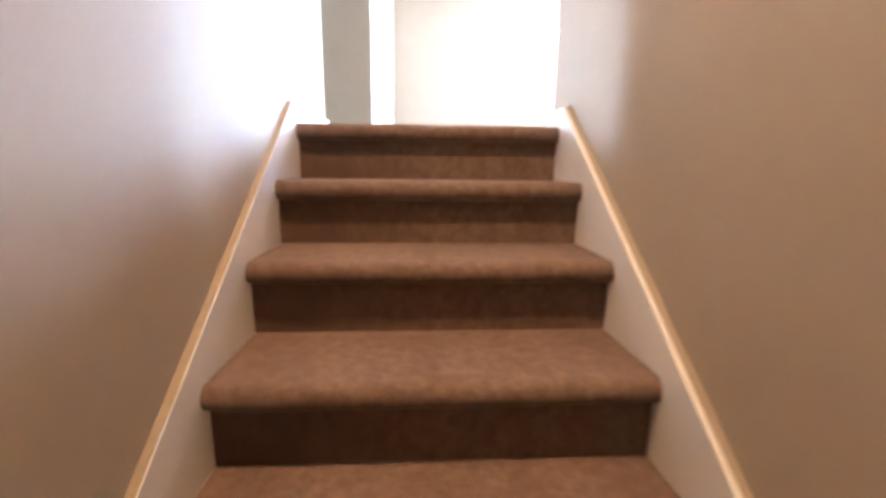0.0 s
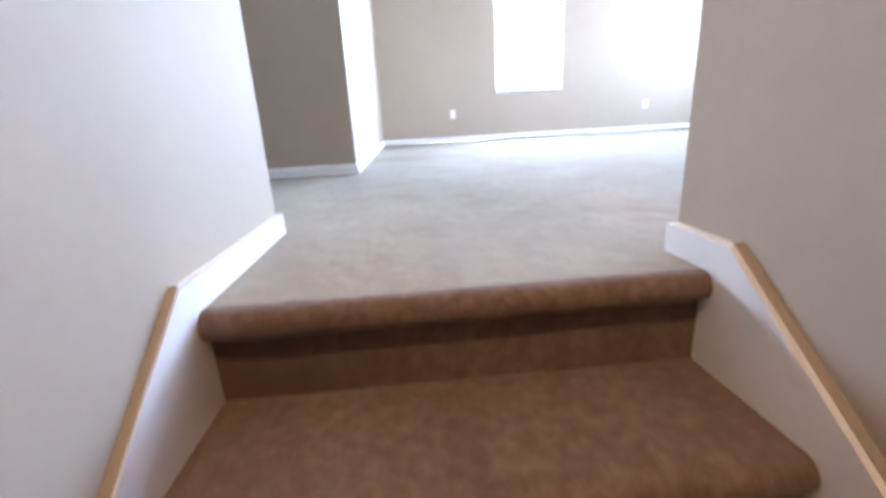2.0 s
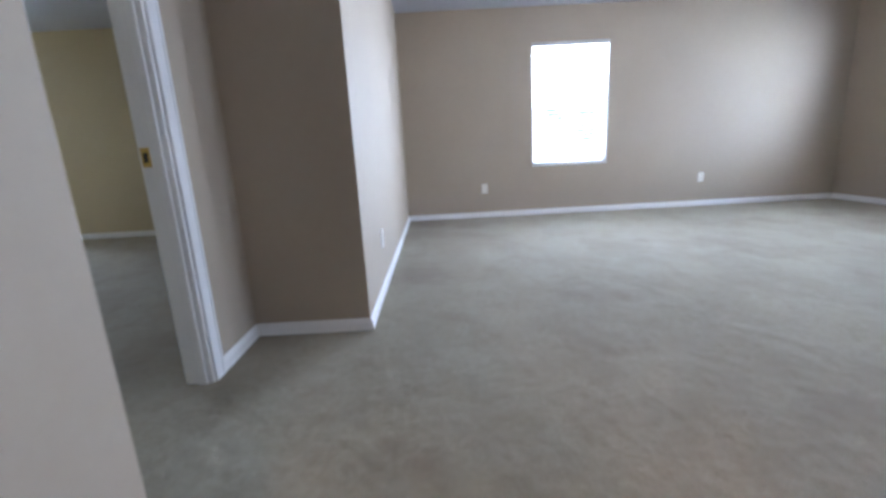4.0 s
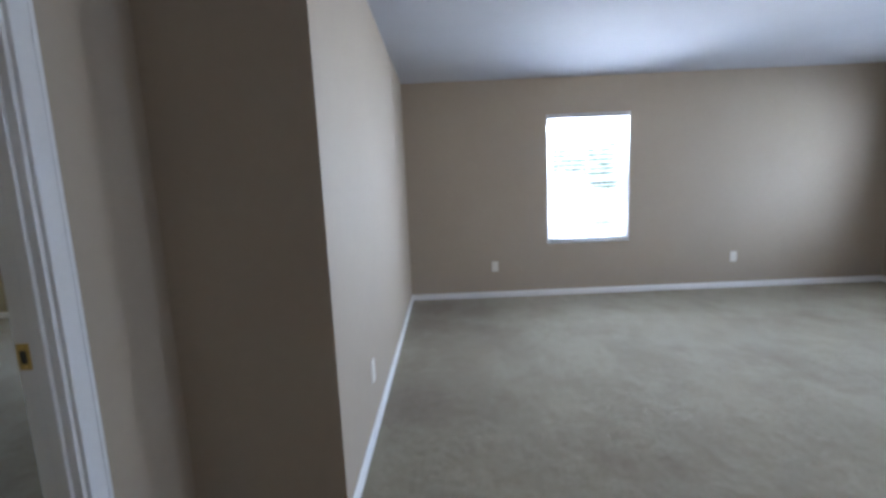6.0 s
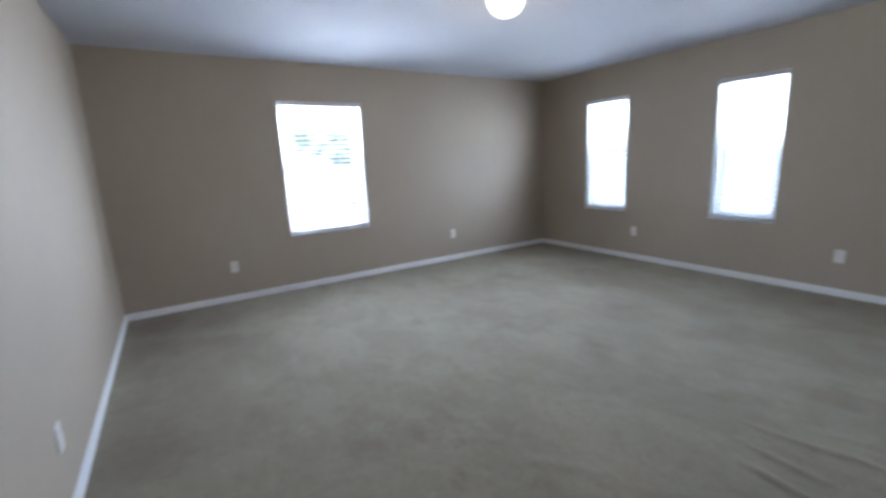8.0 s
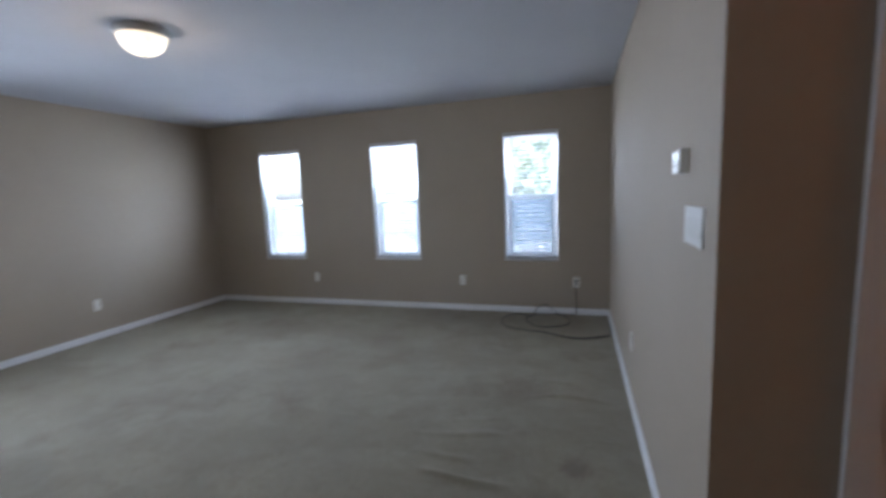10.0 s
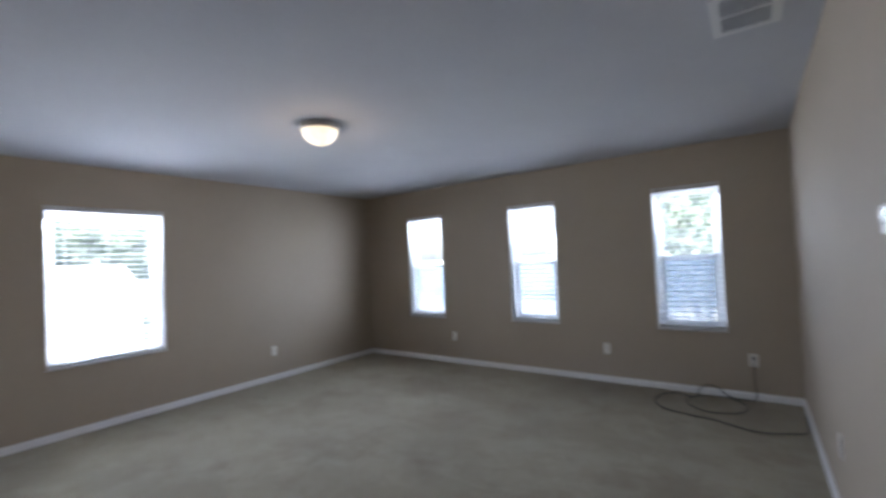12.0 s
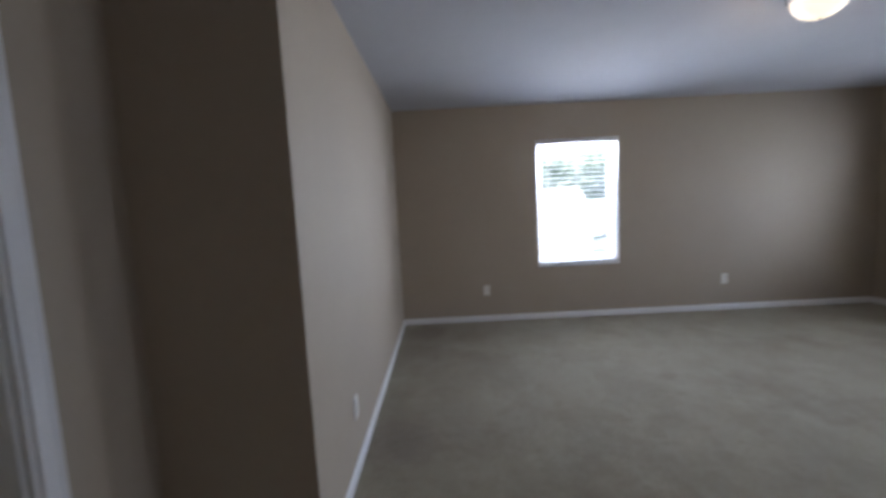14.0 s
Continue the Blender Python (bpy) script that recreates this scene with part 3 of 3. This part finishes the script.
# ---- windows ----
def window(name, width, lo, hi, m, label, screen=True, glass=GLASS):
    """A single-hung vinyl window. Local x along the wall, y outwards, z up; origin at the opening's left bottom inner edge."""
    ob = thing(name, m, label, "window", kind="structure")
    h = hi - lo
    L = 0.006
    part("side_liner", boxes((0, L, 0.0, 0.088, 0, h)), VINYL, ob)
    part("side_liner", boxes((width - L, width, 0.0, 0.088, 0, h)), VINYL, ob)
    part("head_liner", boxes((L, width - L, 0.0, 0.088, h - L, h)), VINYL, ob)
    part("window_sill", boxes((-0.004, width + 0.004, -0.016, 0.088, 0, 0.016), bevel=0.004), VINYL, ob, "white window sill")
    f = 0.042
    fr = part("window_frame", boxes((0, f, 0.088, 0.148, 0, h), (width - f, width, 0.088, 0.148, 0, h), (f, width - f, 0.088, 0.148, 0, f), (f, width - f, 0.088, 0.148, h - f, h)), VINYL, ob)
    mid = h * 0.5
    s = 0.034
    for nm, a, b, y0 in (("lower_sash", f, mid + 0.022, 0.094), ("upper_sash", mid - 0.022, h - f, 0.120)):
        sash = part(nm, boxes((f, f + s, y0, y0 + 0.022, a, b), (width - f - s, width - f, y0, y0 + 0.022, a, b),
                              (f + s, width - f - s, y0, y0 + 0.022, a, a + s + 0.006), (f + s, width - f - s, y0, y0 + 0.022, b - s - 0.006, b)), VINYL, ob)
        pane = part("pane", boxes((f + s, width - f - s, y0 + 0.009, y0 + 0.012, a + s + 0.006, b - s - 0.006)), glass, sash, "clear glass pane")
        pane.visible_shadow = False
    part("sash_lock", boxes((width / 2 - 0.03, width / 2 + 0.03, 0.09, 0.112, mid + 0.022, mid + 0.034), bevel=0.003), VINYL, ob)
    if not screen:
        return ob
    mesh = part("insect_screen", boxes((f, width - f, 0.1445, 0.1450, f, mid)), INSECT_MESH, ob, "fine grey insect screen")
    mesh.visible_shadow = False
    return ob


def blind(width, lo, hi, m, label, tilt, group="window blinds"):
    """A lowered slatted blind. Local axes as for window()."""
    ob = thing("window_blind", m, label, "blind", group)
    h = hi - lo
    w = width - 0.03
    part("head_rail", boxes((0.007, width - 0.007, 0.003, 0.060, h - 0.044, h - 0.007), bevel=0.003), RAIL, ob)
    bm = bmesh.new()
    n = 6
    ring = []
    for i in range(n + 1):
        y = -0.018 + 0.036 * i / n
        ring.append((y, 0.003 * (1 - (y / 0.018) ** 2)))
    lo_v = [[bm.verts.new((x, y, z)) for y, z in ring] for x in (0, w)]
    hi_v = [[bm.verts.new((x, y, z + 0.0022)) for y, z in ring] for x in (0, w)]
    for i in range(n):
        bm.faces.new((hi_v[0][i], hi_v[1][i], hi_v[1][i + 1], hi_v[0][i + 1]))
        bm.faces.new((lo_v[0][i + 1], lo_v[1][i + 1], lo_v[1][i], lo_v[0][i]))
    for v0, v1 in ((0, 0), (n, n)):
        bm.faces.new((lo_v[0][v0], lo_v[1][v0], hi_v[1][v0], hi_v[0][v0]))
    bmesh.ops.recalc_face_normals(bm, faces=bm.faces)
    me = mesh_of("slat", bm, SLAT)
    top, bottom = h - 0.07, 0.070
    count = int((top - bottom) / 0.050)
    for k in range(count + 1):
        s = new("slat", me)
        s.parent = ob
        s.matrix_basis = pose(0.015, 0.038, bottom + (top - bottom) * k / count, tilt + random.uniform(-1.2, 1.2), 0, 0)
    part("bottom_rail", boxes((0.012, width - 0.012, 0.008, 0.058, 0.018, 0.044), bevel=0.003), RAIL, ob)
    for x in ((0.12, width - 0.12) if width < 0.7 else (0.14, width / 2, width - 0.14)):
        for y in (0.0190, 0.0570):
            part("ladder_cord", boxes((x - 0.0012, x + 0.0012, y - 0.0008, y + 0.0008, 0.036, h - 0.046)), SLAT, ob)
    wand = bmesh.new()
    bmesh.ops.create_cone(wand, cap_ends=True, segments=8, radius1=0.004, radius2=0.004, depth=0.6, matrix=pose(0.06, 0.006, h - 0.36))
    part("tilt_wand", wand, SLAT, ob)
    return ob


m1 = pose(W1[0], FAR, W_BOTTOM)
window("window_1", W1[1] - W1[0], W_BOTTOM, W_TOP, m1, "white vinyl single-hung window with bright daylight", False)
blind(W1[1] - W1[0], W_BOTTOM, W_TOP, m1, "white slatted blind lowered with its slats open", BLIND_TILT)
for k, (a, b) in enumerate(EAST_WINDOWS, 2):
    mk = pose(EAST, b, W_BOTTOM, 0, 0, -90)
    window("window_%d" % k, b - a, W_BOTTOM, W_TOP, mk, "narrow white vinyl single-hung window", True, HAZED_GLASS if k > 2 else GLASS)
    blind(b - a, W_BOTTOM, W_TOP, mk, "narrow white slatted blind with open slats", BLIND_TILT)
m5 = pose(LEFT_WINDOW[0], FAR, LW_BOTTOM)
window("window_5", LEFT_WINDOW[1] - LEFT_WINDOW[0], LW_BOTTOM, LW_TOP, m5, "white vinyl bedroom window")
blind(LEFT_WINDOW[1] - LEFT_WINDOW[0], LW_BOTTOM, LW_TOP, m5, "white slatted blind lowered in the bedroom window", 18, "")


rod = thing("curtain_rod", pose(0, FAR, 2.19), "dark bronze curtain rod above the bedroom window", "curtain rod")
bm = bmesh.new()
bmesh.ops.create_cone(bm, cap_ends=True, segments=14, radius1=0.008, radius2=0.008, depth=1.2, matrix=pose(-5.3, -0.07, 0, 0, 90, 0))
part("rod", bm, ROD, rod)
for x, s in ((-5.9, -1), (-4.7, 1)):
    bm = bmesh.new()
    lathe(bm, [(0.0, 0.045), (0.014, 0.038), (0.022, 0.024), (0.018, 0.010), (0.009, 0.004), (0.009, -0.01), (0.0, -0.01)], 16)
    bmesh.ops.transform(bm, matrix=pose(x, -0.07, 0, 0, 90 * s, 0), verts=bm.verts)
    part("finial", bm, ROD, rod, smooth=True)
    part("bracket", boxes((x - s * 0.06 - 0.008, x - s * 0.06 + 0.008, -0.078, 0.0, -0.02, -0.008), (x - s * 0.06 - 0.011, x - s * 0.06 + 0.011, -0.006, 0.0, -0.045, 0.03)), ROD, rod)


# ---- sockets, switches and controls ----
def outlet(m, label="white duplex wall socket with its cover plate", group="wall sockets"):
    """Local x along the wall, y out of the wall, z up; origin at the plate's middle."""
    ob = thing("wall_socket", m, label, "wall socket", group)
    part("cover_plate", boxes((-0.036, 0.036, 0, 0.006, -0.058, 0.058), bevel=0.0025), PLASTIC, ob)
    for z in (-0.021, 0.021):
        r = part("receptacle", boxes((-0.017, 0.017, 0.005, 0.008, z - 0.0145, z + 0.0145), bevel=0.0012), PLASTIC, ob)
        part("slot", boxes((-0.008, -0.006, 0.0078, 0.0084, z - 0.003, z + 0.006)), DARK_SLOT, r, "dark slot")
        part("slot", boxes((0.006, 0.008, 0.0078, 0.0084, z - 0.003, z + 0.006)), DARK_SLOT, r, "dark slot")
    bm = bmesh.new()
    bmesh.ops.create_cone(bm, cap_ends=True, segments=10, radius1=0.0035, radius2=0.003, depth=0.002, matrix=pose(0, 0.0065, 0, 90))
    part("screw", bm, PLASTIC, ob)
    return ob


first = outlet(pose(0.797, FAR, 0.362, 0, 0, 180))
copy_thing(first, pose(3.558, FAR, 0.362, 0, 0, 180))
for y in (3.912, 1.888, 0.584):
    copy_thing(first, pose(EAST, y, 0.362, 0, 0, 90))
copy_thing(first, pose(WEST, 2.775, 0.338, 0, 0, -90))
copy_thing(first, pose(3.30, NEAR, 0.40, 0, 0, 0))
copy_thing(first, pose(-4.425, FAR, 0.358, 0, 0, 180))

switch = thing("light_switch", pose(1.835, NEAR, 1.268), "white four-gang rocker light switch plate by the wall corner", "light switch")
part("cover_plate", boxes((-0.105, 0.105, 0, 0.006, -0.058, 0.058), bevel=0.0025), PLASTIC, switch)
for x in (-0.069, -0.023, 0.023, 0.069):
    rk = part("rocker", boxes((x - 0.0165, x + 0.0165, 0.005, 0.0085, -0.033, 0.033), bevel=0.0015), PLASTIC, switch)
    rk.rotation_euler = (radians(1.5), 0, 0)
    for z in (-0.048, 0.048):
        bm = bmesh.new()
        bmesh.ops.create_cone(bm, cap_ends=True, segments=10, radius1=0.003, radius2=0.0026, depth=0.002, matrix=pose(x, 0.0065, z, 90))
        part("screw", bm, PLASTIC, switch)

therm = thing("thermostat", pose(1.995, NEAR, 1.469), "small white digital thermostat on the wall", "thermostat")
part("back_plate", boxes((-0.055, 0.055, 0, 0.005, -0.042, 0.040), bevel=0.002), PLASTIC, therm)
part("housing", boxes((-0.054, 0.054, 0.005, 0.026, -0.040, 0.038), bevel=0.005), PLASTIC, therm)
part("display", boxes((-0.034, 0.024, 0.0255, 0.027, 0.0, 0.026), bevel=0.0005), SCREEN_GREY, therm, "grey liquid crystal display")
for z in (0.020, 0.006):
    part("button", boxes((0.032, 0.044, 0.0255, 0.0285, z - 0.005, z + 0.005), bevel=0.001), PLASTIC, therm)
part("cover_seam", boxes((-0.05, 0.05, 0.0255, 0.0264, -0.0145, -0.0125)), DARK_SLOT, therm, "dark seam of the flip cover")


# ---- ceiling fixtures ----
def ceiling_lamp(m, glass, label, metal):
    """Flush-mounted bowl lamp, hanging from z = 0."""
    ob = thing("ceiling_lamp", m, label, "ceiling lamp")
    bm = bmesh.new()
    lathe(bm, [(0.0, 0.0), (0.143, 0.0), (0.147, -0.008), (0.146, -0.022), (0.143, -0.036), (0.142, -0.046), (0.132, -0.046), (0.128, -0.034), (0.0, -0.034)], 56)
    part("pan", bm, metal, ob, "brushed metal mounting pan", smooth=True)
    bm = bmesh.new()
    prof = [(0.128, -0.040)] + [(0.128 * math.cos(radians(a)), -0.040 - 0.110 * math.sin(radians(a))) for a in range(6, 90, 7)] + [(0.0, -0.150)]
    lathe(bm, prof, 56)
    bowl = part("glass_bowl", bm, glass, ob, smooth=True)
    bm = bmesh.new()
    lathe(bm, [(0.0, -0.146), (0.009, -0.148), (0.010, -0.152), (0.006, -0.156), (0.006, -0.159), (0.0, -0.161)], 20)
    part("finial", bm, metal, ob, smooth=True)
    return ob, bowl


lit, lit_bowl = ceiling_lamp(pose(2.45, 3.064, H), LIT_GLASS, "lit flush ceiling lamp with an alabaster glass bowl", NICKEL)
lit_bowl.visible_shadow = False
dim, _ = ceiling_lamp(pose(0.545, 2.335, H), AMBER, "unlit flush ceiling lamp with an amber glass bowl", BRASS)

dim.scale = (0.56, 0.56, 0.62)

down = thing("recessed_downlight", pose(0.10, -1.40, H), "white recessed downlight in the stairwell ceiling", "ceiling lamp")
bm = bmesh.new()
lathe(bm, [(0.062, 0.0), (0.095, 0.0), (0.095, -0.004), (0.088, -0.009), (0.066, -0.007), (0.062, 0.0)], 40)
part("trim_ring", bm, VENT, down, smooth=True)

vent = thing("ceiling_vent", pose(2.715, 0.512, H), "white steel ceiling air vent with two rows of louvres", "vent")
hx, hy = 0.195, 0.130
# Flat plate behind the louvres; the duct's shade is painted as its dark colour.
part("backing", boxes((-hx + 0.03, hx - 0.03, -hy + 0.03, hy - 0.03, -0.004, -0.001)), VENT_DARK, vent, "dark plate standing for the duct's shade")
part("frame", boxes((-hx, -hx + 0.036, -hy, hy, -0.012, 0), (hx - 0.036, hx, -hy, hy, -0.012, 0), (-hx + 0.036, hx - 0.036, -hy, -hy + 0.036, -0.012, 0),
                    (-hx + 0.036, hx - 0.036, hy - 0.036, hy, -0.012, 0), (-0.009, 0.009, -hy + 0.036, hy - 0.036, -0.012, 0), bevel=0.002), VENT, vent)
bm = boxes((-0.074, 0.074, -0.008, 0.008, -0.001, 0.001))
lou = mesh_of("louvre", bm, LOUVRE)
for sx in (-1, 1):
    for k in range(10):
        ob = new("louvre", lou)
        ob.parent = vent
        ob.matrix_basis = pose(sx * 0.084, -0.085 + 0.17 * k / 9, -0.010, 38, 0, 0)


# ---- cable on the carpet ----
def tube(name, points, radius, mat, parent, label=""):
    cu = bpy.data.curves.new(name, "CURVE")
    cu.dimensions, cu.bevel_depth, cu.bevel_resolution, cu.resolution_u = "3D", radius, 3, 8
    sp = cu.splines.new("NURBS")
    sp.points.add(len(points) - 1)
    for p, co in zip(sp.points, points):
        p.co = (*co, 1)
    sp.use_endpoint_u, sp.order_u = True, 4
    tmp = bpy.data.objects.new(name, cu)
    me = bpy.data.meshes.new_from_object(tmp)
    bpy.data.objects.remove(tmp)
    for p in me.polygons:
        p.use_smooth = True
    me.materials.clear()
    me.materials.append(mat)
    ob = new(name, me)
    ob.parent = parent
    if label:
        tagged(ob, label)
    return ob


cable = thing("power_cable", pose(0, 0, 0), "loosely coiled black cable plugged into the wall socket", "cable")
OUT_Y = 0.584
run = [(EAST - 0.030, OUT_Y, 0.384), (EAST - 0.044, OUT_Y, 0.378), (EAST - 0.048, OUT_Y + 0.002, 0.34), (EAST - 0.042, OUT_Y + 0.003, 0.25), (EAST - 0.036, OUT_Y - 0.004, 0.12),
       (EAST - 0.06, OUT_Y - 0.01, 0.03), (EAST - 0.10, OUT_Y + 0.02, 0.012), (EAST - 0.07, 0.72, 0.010)]
for k in range(5):
    run.append((EAST - 0.05 - 0.012 * k, 0.80 + 0.065 * k, 0.012 + 0.11 * math.sin(math.pi * k / 4)))
for k in range(19):
    a = radians(30 + 22 * k)
    run.append((4.96 + 0.25 * math.cos(a), 0.87 + 0.235 * math.sin(a), 0.010 + 0.004 * (k % 3)))
for k in range(8):
    a = radians(20 + 24 * k)
    run.append((4.90 + 0.31 * math.cos(a), 1.10 + 0.265 * math.sin(a), 0.012))
run += [(4.56, 1.02, 0.010), (4.57, 0.90, 0.010), (4.50, 0.77, 0.010), (4.42, 0.63, 0.010), (4.43, 0.50, 0.010), (4.50, 0.38, 0.010), (4.53, 0.29, 0.010), (4.62, 0.257, 0.010), (4.95, 0.257, 0.010)]
tube("cord", run, 0.0055, CORD, cable)
part("plug", boxes((EAST - 0.036, EAST - 0.009, OUT_Y - 0.013, OUT_Y + 0.013, 0.370, 0.398), bevel=0.005), CORD, cable, "black moulded plug")


# ---- outdoors ----
GROUND = -3.05
setting("ground", boxes((-3000, 3000, -3000, 3000, GROUND - 0.3, GROUND)), GRASS, "green lawn around the house", "ground")
setting("road", boxes((-120, 120, 20, 31, GROUND, GROUND + 0.02)), DRIVE, "pale concrete street beyond the lawn", "road")
# Added reflector: pale slab that throws sunlight up through the east windows.
setting("bounce_slab", boxes((5.6, 11.3, -8, 6.2, GROUND, GROUND + 0.03)), DRIVE, "pale concrete slab added to bounce light into the east windows", "pavement")
# Bright ground north of the house, widened to bounce light onto the ceiling.
setting("pavement", boxes((-14, 14, 6.2, 20, GROUND, GROUND + 0.03)), DRIVE, "pale concrete driveway below the window", "pavement")


def house(m, w, d, eaves, ridge, label):
    """A far house: stucco walls, a gabled shingle roof with overhangs, windows and a door. Front faces local -y."""
    ob = thing("house", m, label, "house")
    part("wall", boxes((-w / 2, w / 2, 0, d, 0, eaves)), STUCCO, ob)
    bm = bmesh.new()
    o, t = 0.45, 0.18
    for s in (-1, 1):
        y_e = d / 2 + s * (d / 2 + o)
        pts = [(y_e, eaves - 0.1), (d / 2, ridge), (d / 2, ridge - t), (y_e, eaves - 0.1 - t)]
        a = [bm.verts.new((-w / 2 - o, y, z)) for y, z in pts]
        b = [bm.verts.new((w / 2 + o, y, z)) for y, z in pts]
        for k in range(4):
            j = (k + 1) % 4
            bm.faces.new((a[k], a[j], b[j], b[k]))
        bm.faces.new(a)
        bm.faces.new(b)
    bmesh.ops.recalc_face_normals(bm, faces=bm.faces)
    part("roof", bm, SHINGLE, ob)
    bm = bmesh.new()
    for x in (-w / 2, w / 2 - 0.1):
        v = [bm.verts.new((x + e, y, z)) for e in (0, 0.1) for y, z in ((0, eaves), (d, eaves), (d / 2, ridge - t))]
        bm.faces.new(v[:3])
        bm.faces.new(v[3:])
        for k in range(3):
            j = (k + 1) % 3
            bm.faces.new((v[k], v[j], v[j + 3], v[k + 3]))
    part("gable", bm, STUCCO, ob)
    n = max(2, int(w / 3))
    for k in range(n):
        x = -w / 2 + w * (k + 0.5) / n
        for z in ((1.0,) if eaves < 4 else (1.0, 3.8)):
            wi = part("window", boxes((x - 0.5, x + 0.5, -0.05, 0.02, z, z + 1.3)), VINYL, ob)
            part("pane", boxes((x - 0.43, x + 0.43, -0.06, -0.045, z + 0.07, z + 0.62), (x - 0.43, x + 0.43, -0.06, -0.045, z + 0.68, z + 1.23)), WINDOW_DARK, wi)
    return ob


house(pose(4, 33, GROUND), 15, 9, 2.8, 5.2, "pale stucco single-storey house with a grey shingle roof")
house(pose(-13, 32, GROUND), 13, 9, 2.8, 5.2, "pale stucco neighbouring house with a grey roof")
house(pose(27.0, 15.5, GROUND, 0, 0, -90), 12, 9, 2.4, 3.95, "pale stucco house next door with a grey roof")

house(pose(25.0, -1.0, GROUND, 0, 0, -90), 14, 9, 2.4, 3.9, "pale stucco house behind the garden trees")

fence = thing("fence", pose(11.5, 0, GROUND), "weathered grey board fence between the plots", "fence")
for z in (0.35, 1.4):
    part("rail", boxes((0.02, 0.06, -12, 14, z, z + 0.09)), FENCE_WOOD, fence)
bm = boxes((0, 0.019, -0.068, 0.068, 0.03, 1.8))
board = mesh_of("board", bm, FENCE_WOOD)
for k in range(180):
    ob = new("board", board)
    ob.parent = fence
    ob.location = (0, -12 + 0.144 * k, 0.02 * noise.noise((k * 0.7, 0, 0)))


def tree(x, y, height, crown_r, seed, leaves, label, low=0.38, leaf=0.09):
    rnd = random.Random(seed)
    ob = thing("tree", pose(x, y, GROUND), label, "tree", "garden trees")
    bm = bmesh.new()

    def limb(a, b, r0, r1, sides=8):
        a, b = Vector(a), Vector(b)
        q = (b - a).to_track_quat("Z", "Y").to_matrix()
        rings = []
        for k in range(4):
            t = k / 3
            c = a.lerp(b, t) + Vector((rnd.uniform(-1, 1), rnd.uniform(-1, 1), 0)) * r0 * 0.5 * (0 < k < 3)
            r = r0 + (r1 - r0) * t
            rings.append([bm.verts.new(c + q @ Vector((r * math.cos(6.2832 * s / sides), r * math.sin(6.2832 * s / sides), 0))) for s in range(sides)])
        for p, n in zip(rings, rings[1:]):
            for s in range(sides):
                bm.faces.new((p[s], p[(s + 1) % sides], n[(s + 1) % sides], n[s]))

    fork = height * low
    limb((0, 0, -0.1), (0.1, 0, fork), 0.17, 0.12, 12)
    tips = []
    for k in range(9):
        a = 6.2832 * k / 9 + rnd.uniform(-0.3, 0.3)
        up = rnd.uniform(low + 0.12, 0.95)
        r = crown_r * rnd.uniform(0.45, 0.8)
        e = Vector((math.cos(a) * r, math.sin(a) * r, height * up))
        limb((0.1, 0, fork * rnd.uniform(0.85, 1.0)), e, 0.07, 0.02)
        tips.append(e)
        for _ in range(3):
            f = e + Vector((rnd.uniform(-1, 1), rnd.uniform(-1, 1), rnd.uniform(-0.4, 0.8))) * crown_r * 0.45
            limb(e.lerp(Vector((0.1, 0, fork)), 0.25), f, 0.04, 0.012, 6)
            tips.append(f)
    limb((0.1, 0, fork), (0.2, 0.1, height * 0.92), 0.10, 0.02)
    tips.append(Vector((0.2, 0.1, height * 0.92)))
    part("trunk", bm, BARK, ob, smooth=True)
    verts, faces = [], []
    for _ in range(leaves):
        c = rnd.choice(tips) + Vector((rnd.gauss(0, 1), rnd.gauss(0, 1), rnd.gauss(0, 0.75))) * crown_r * 0.2
        u = Vector((rnd.gauss(0, 1), rnd.gauss(0, 1), rnd.gauss(0, 0.6))).normalized()
        v = u.cross(Vector((rnd.gauss(0, 1), rnd.gauss(0, 1), rnd.gauss(0, 1)))).normalized()
        s = leaf * rnd.uniform(0.7, 1.35)
        i = len(verts)
        verts += [c - u * s, c + v * s * 0.45, c + u * s, c - v * s * 0.45]
        faces.append((i, i + 1, i + 2, i + 3))
    me = bpy.data.meshes.new("crown")
    me.from_pydata(verts, [], faces)
    me.materials.append(LEAF)
    crown = new("crown", me)
    crown.parent = ob
    return ob


for x, y, h, r, seed, n, lab, low, leaf in (
    (16.0, 1.7, 7.6, 3.0, 3, 15000, "leafy green garden tree behind the fence", 0.14, 0.12),
    (21.0, -3.4, 8.0, 3.2, 7, 9000, "leafy green tree behind the fence", 0.2, 0.13),
    (1.5, 47.0, 9.6, 3.8, 9, 16000, "tall leafy tree behind the houses", 0.38, 0.24),
    (7.8, 49.0, 8.9, 3.6, 5, 16000, "tall leafy tree behind the houses", 0.38, 0.24),
    (14.5, 48.0, 8.2, 3.4, 6, 16000, "tall leafy tree behind the houses", 0.38, 0.24),
    (10.8, 46.0, 8.6, 3.6, 12, 12000, "tall leafy tree behind the houses", 0.34, 0.24),
    (17.8, 47.0, 8.4, 3.6, 13, 12000, "tall leafy tree behind the houses", 0.34, 0.24),
    (21.5, 49.0, 9.2, 3.8, 14, 12000, "tall leafy tree behind the houses", 0.34, 0.24),
    (-6.0, 46.0, 9.8, 4.0, 8, 16000, "tall leafy tree behind the houses", 0.38, 0.24),
    (-13.0, 47.0, 10.0, 4.0, 10, 16000, "tall leafy tree behind the houses", 0.38, 0.24),
    (-24.0, 46.0, 9.6, 4.0, 11, 16000, "tall leafy tree behind the houses", 0.38, 0.24),
):
    tree(x, y, h, r, seed, n, lab, low, leaf)
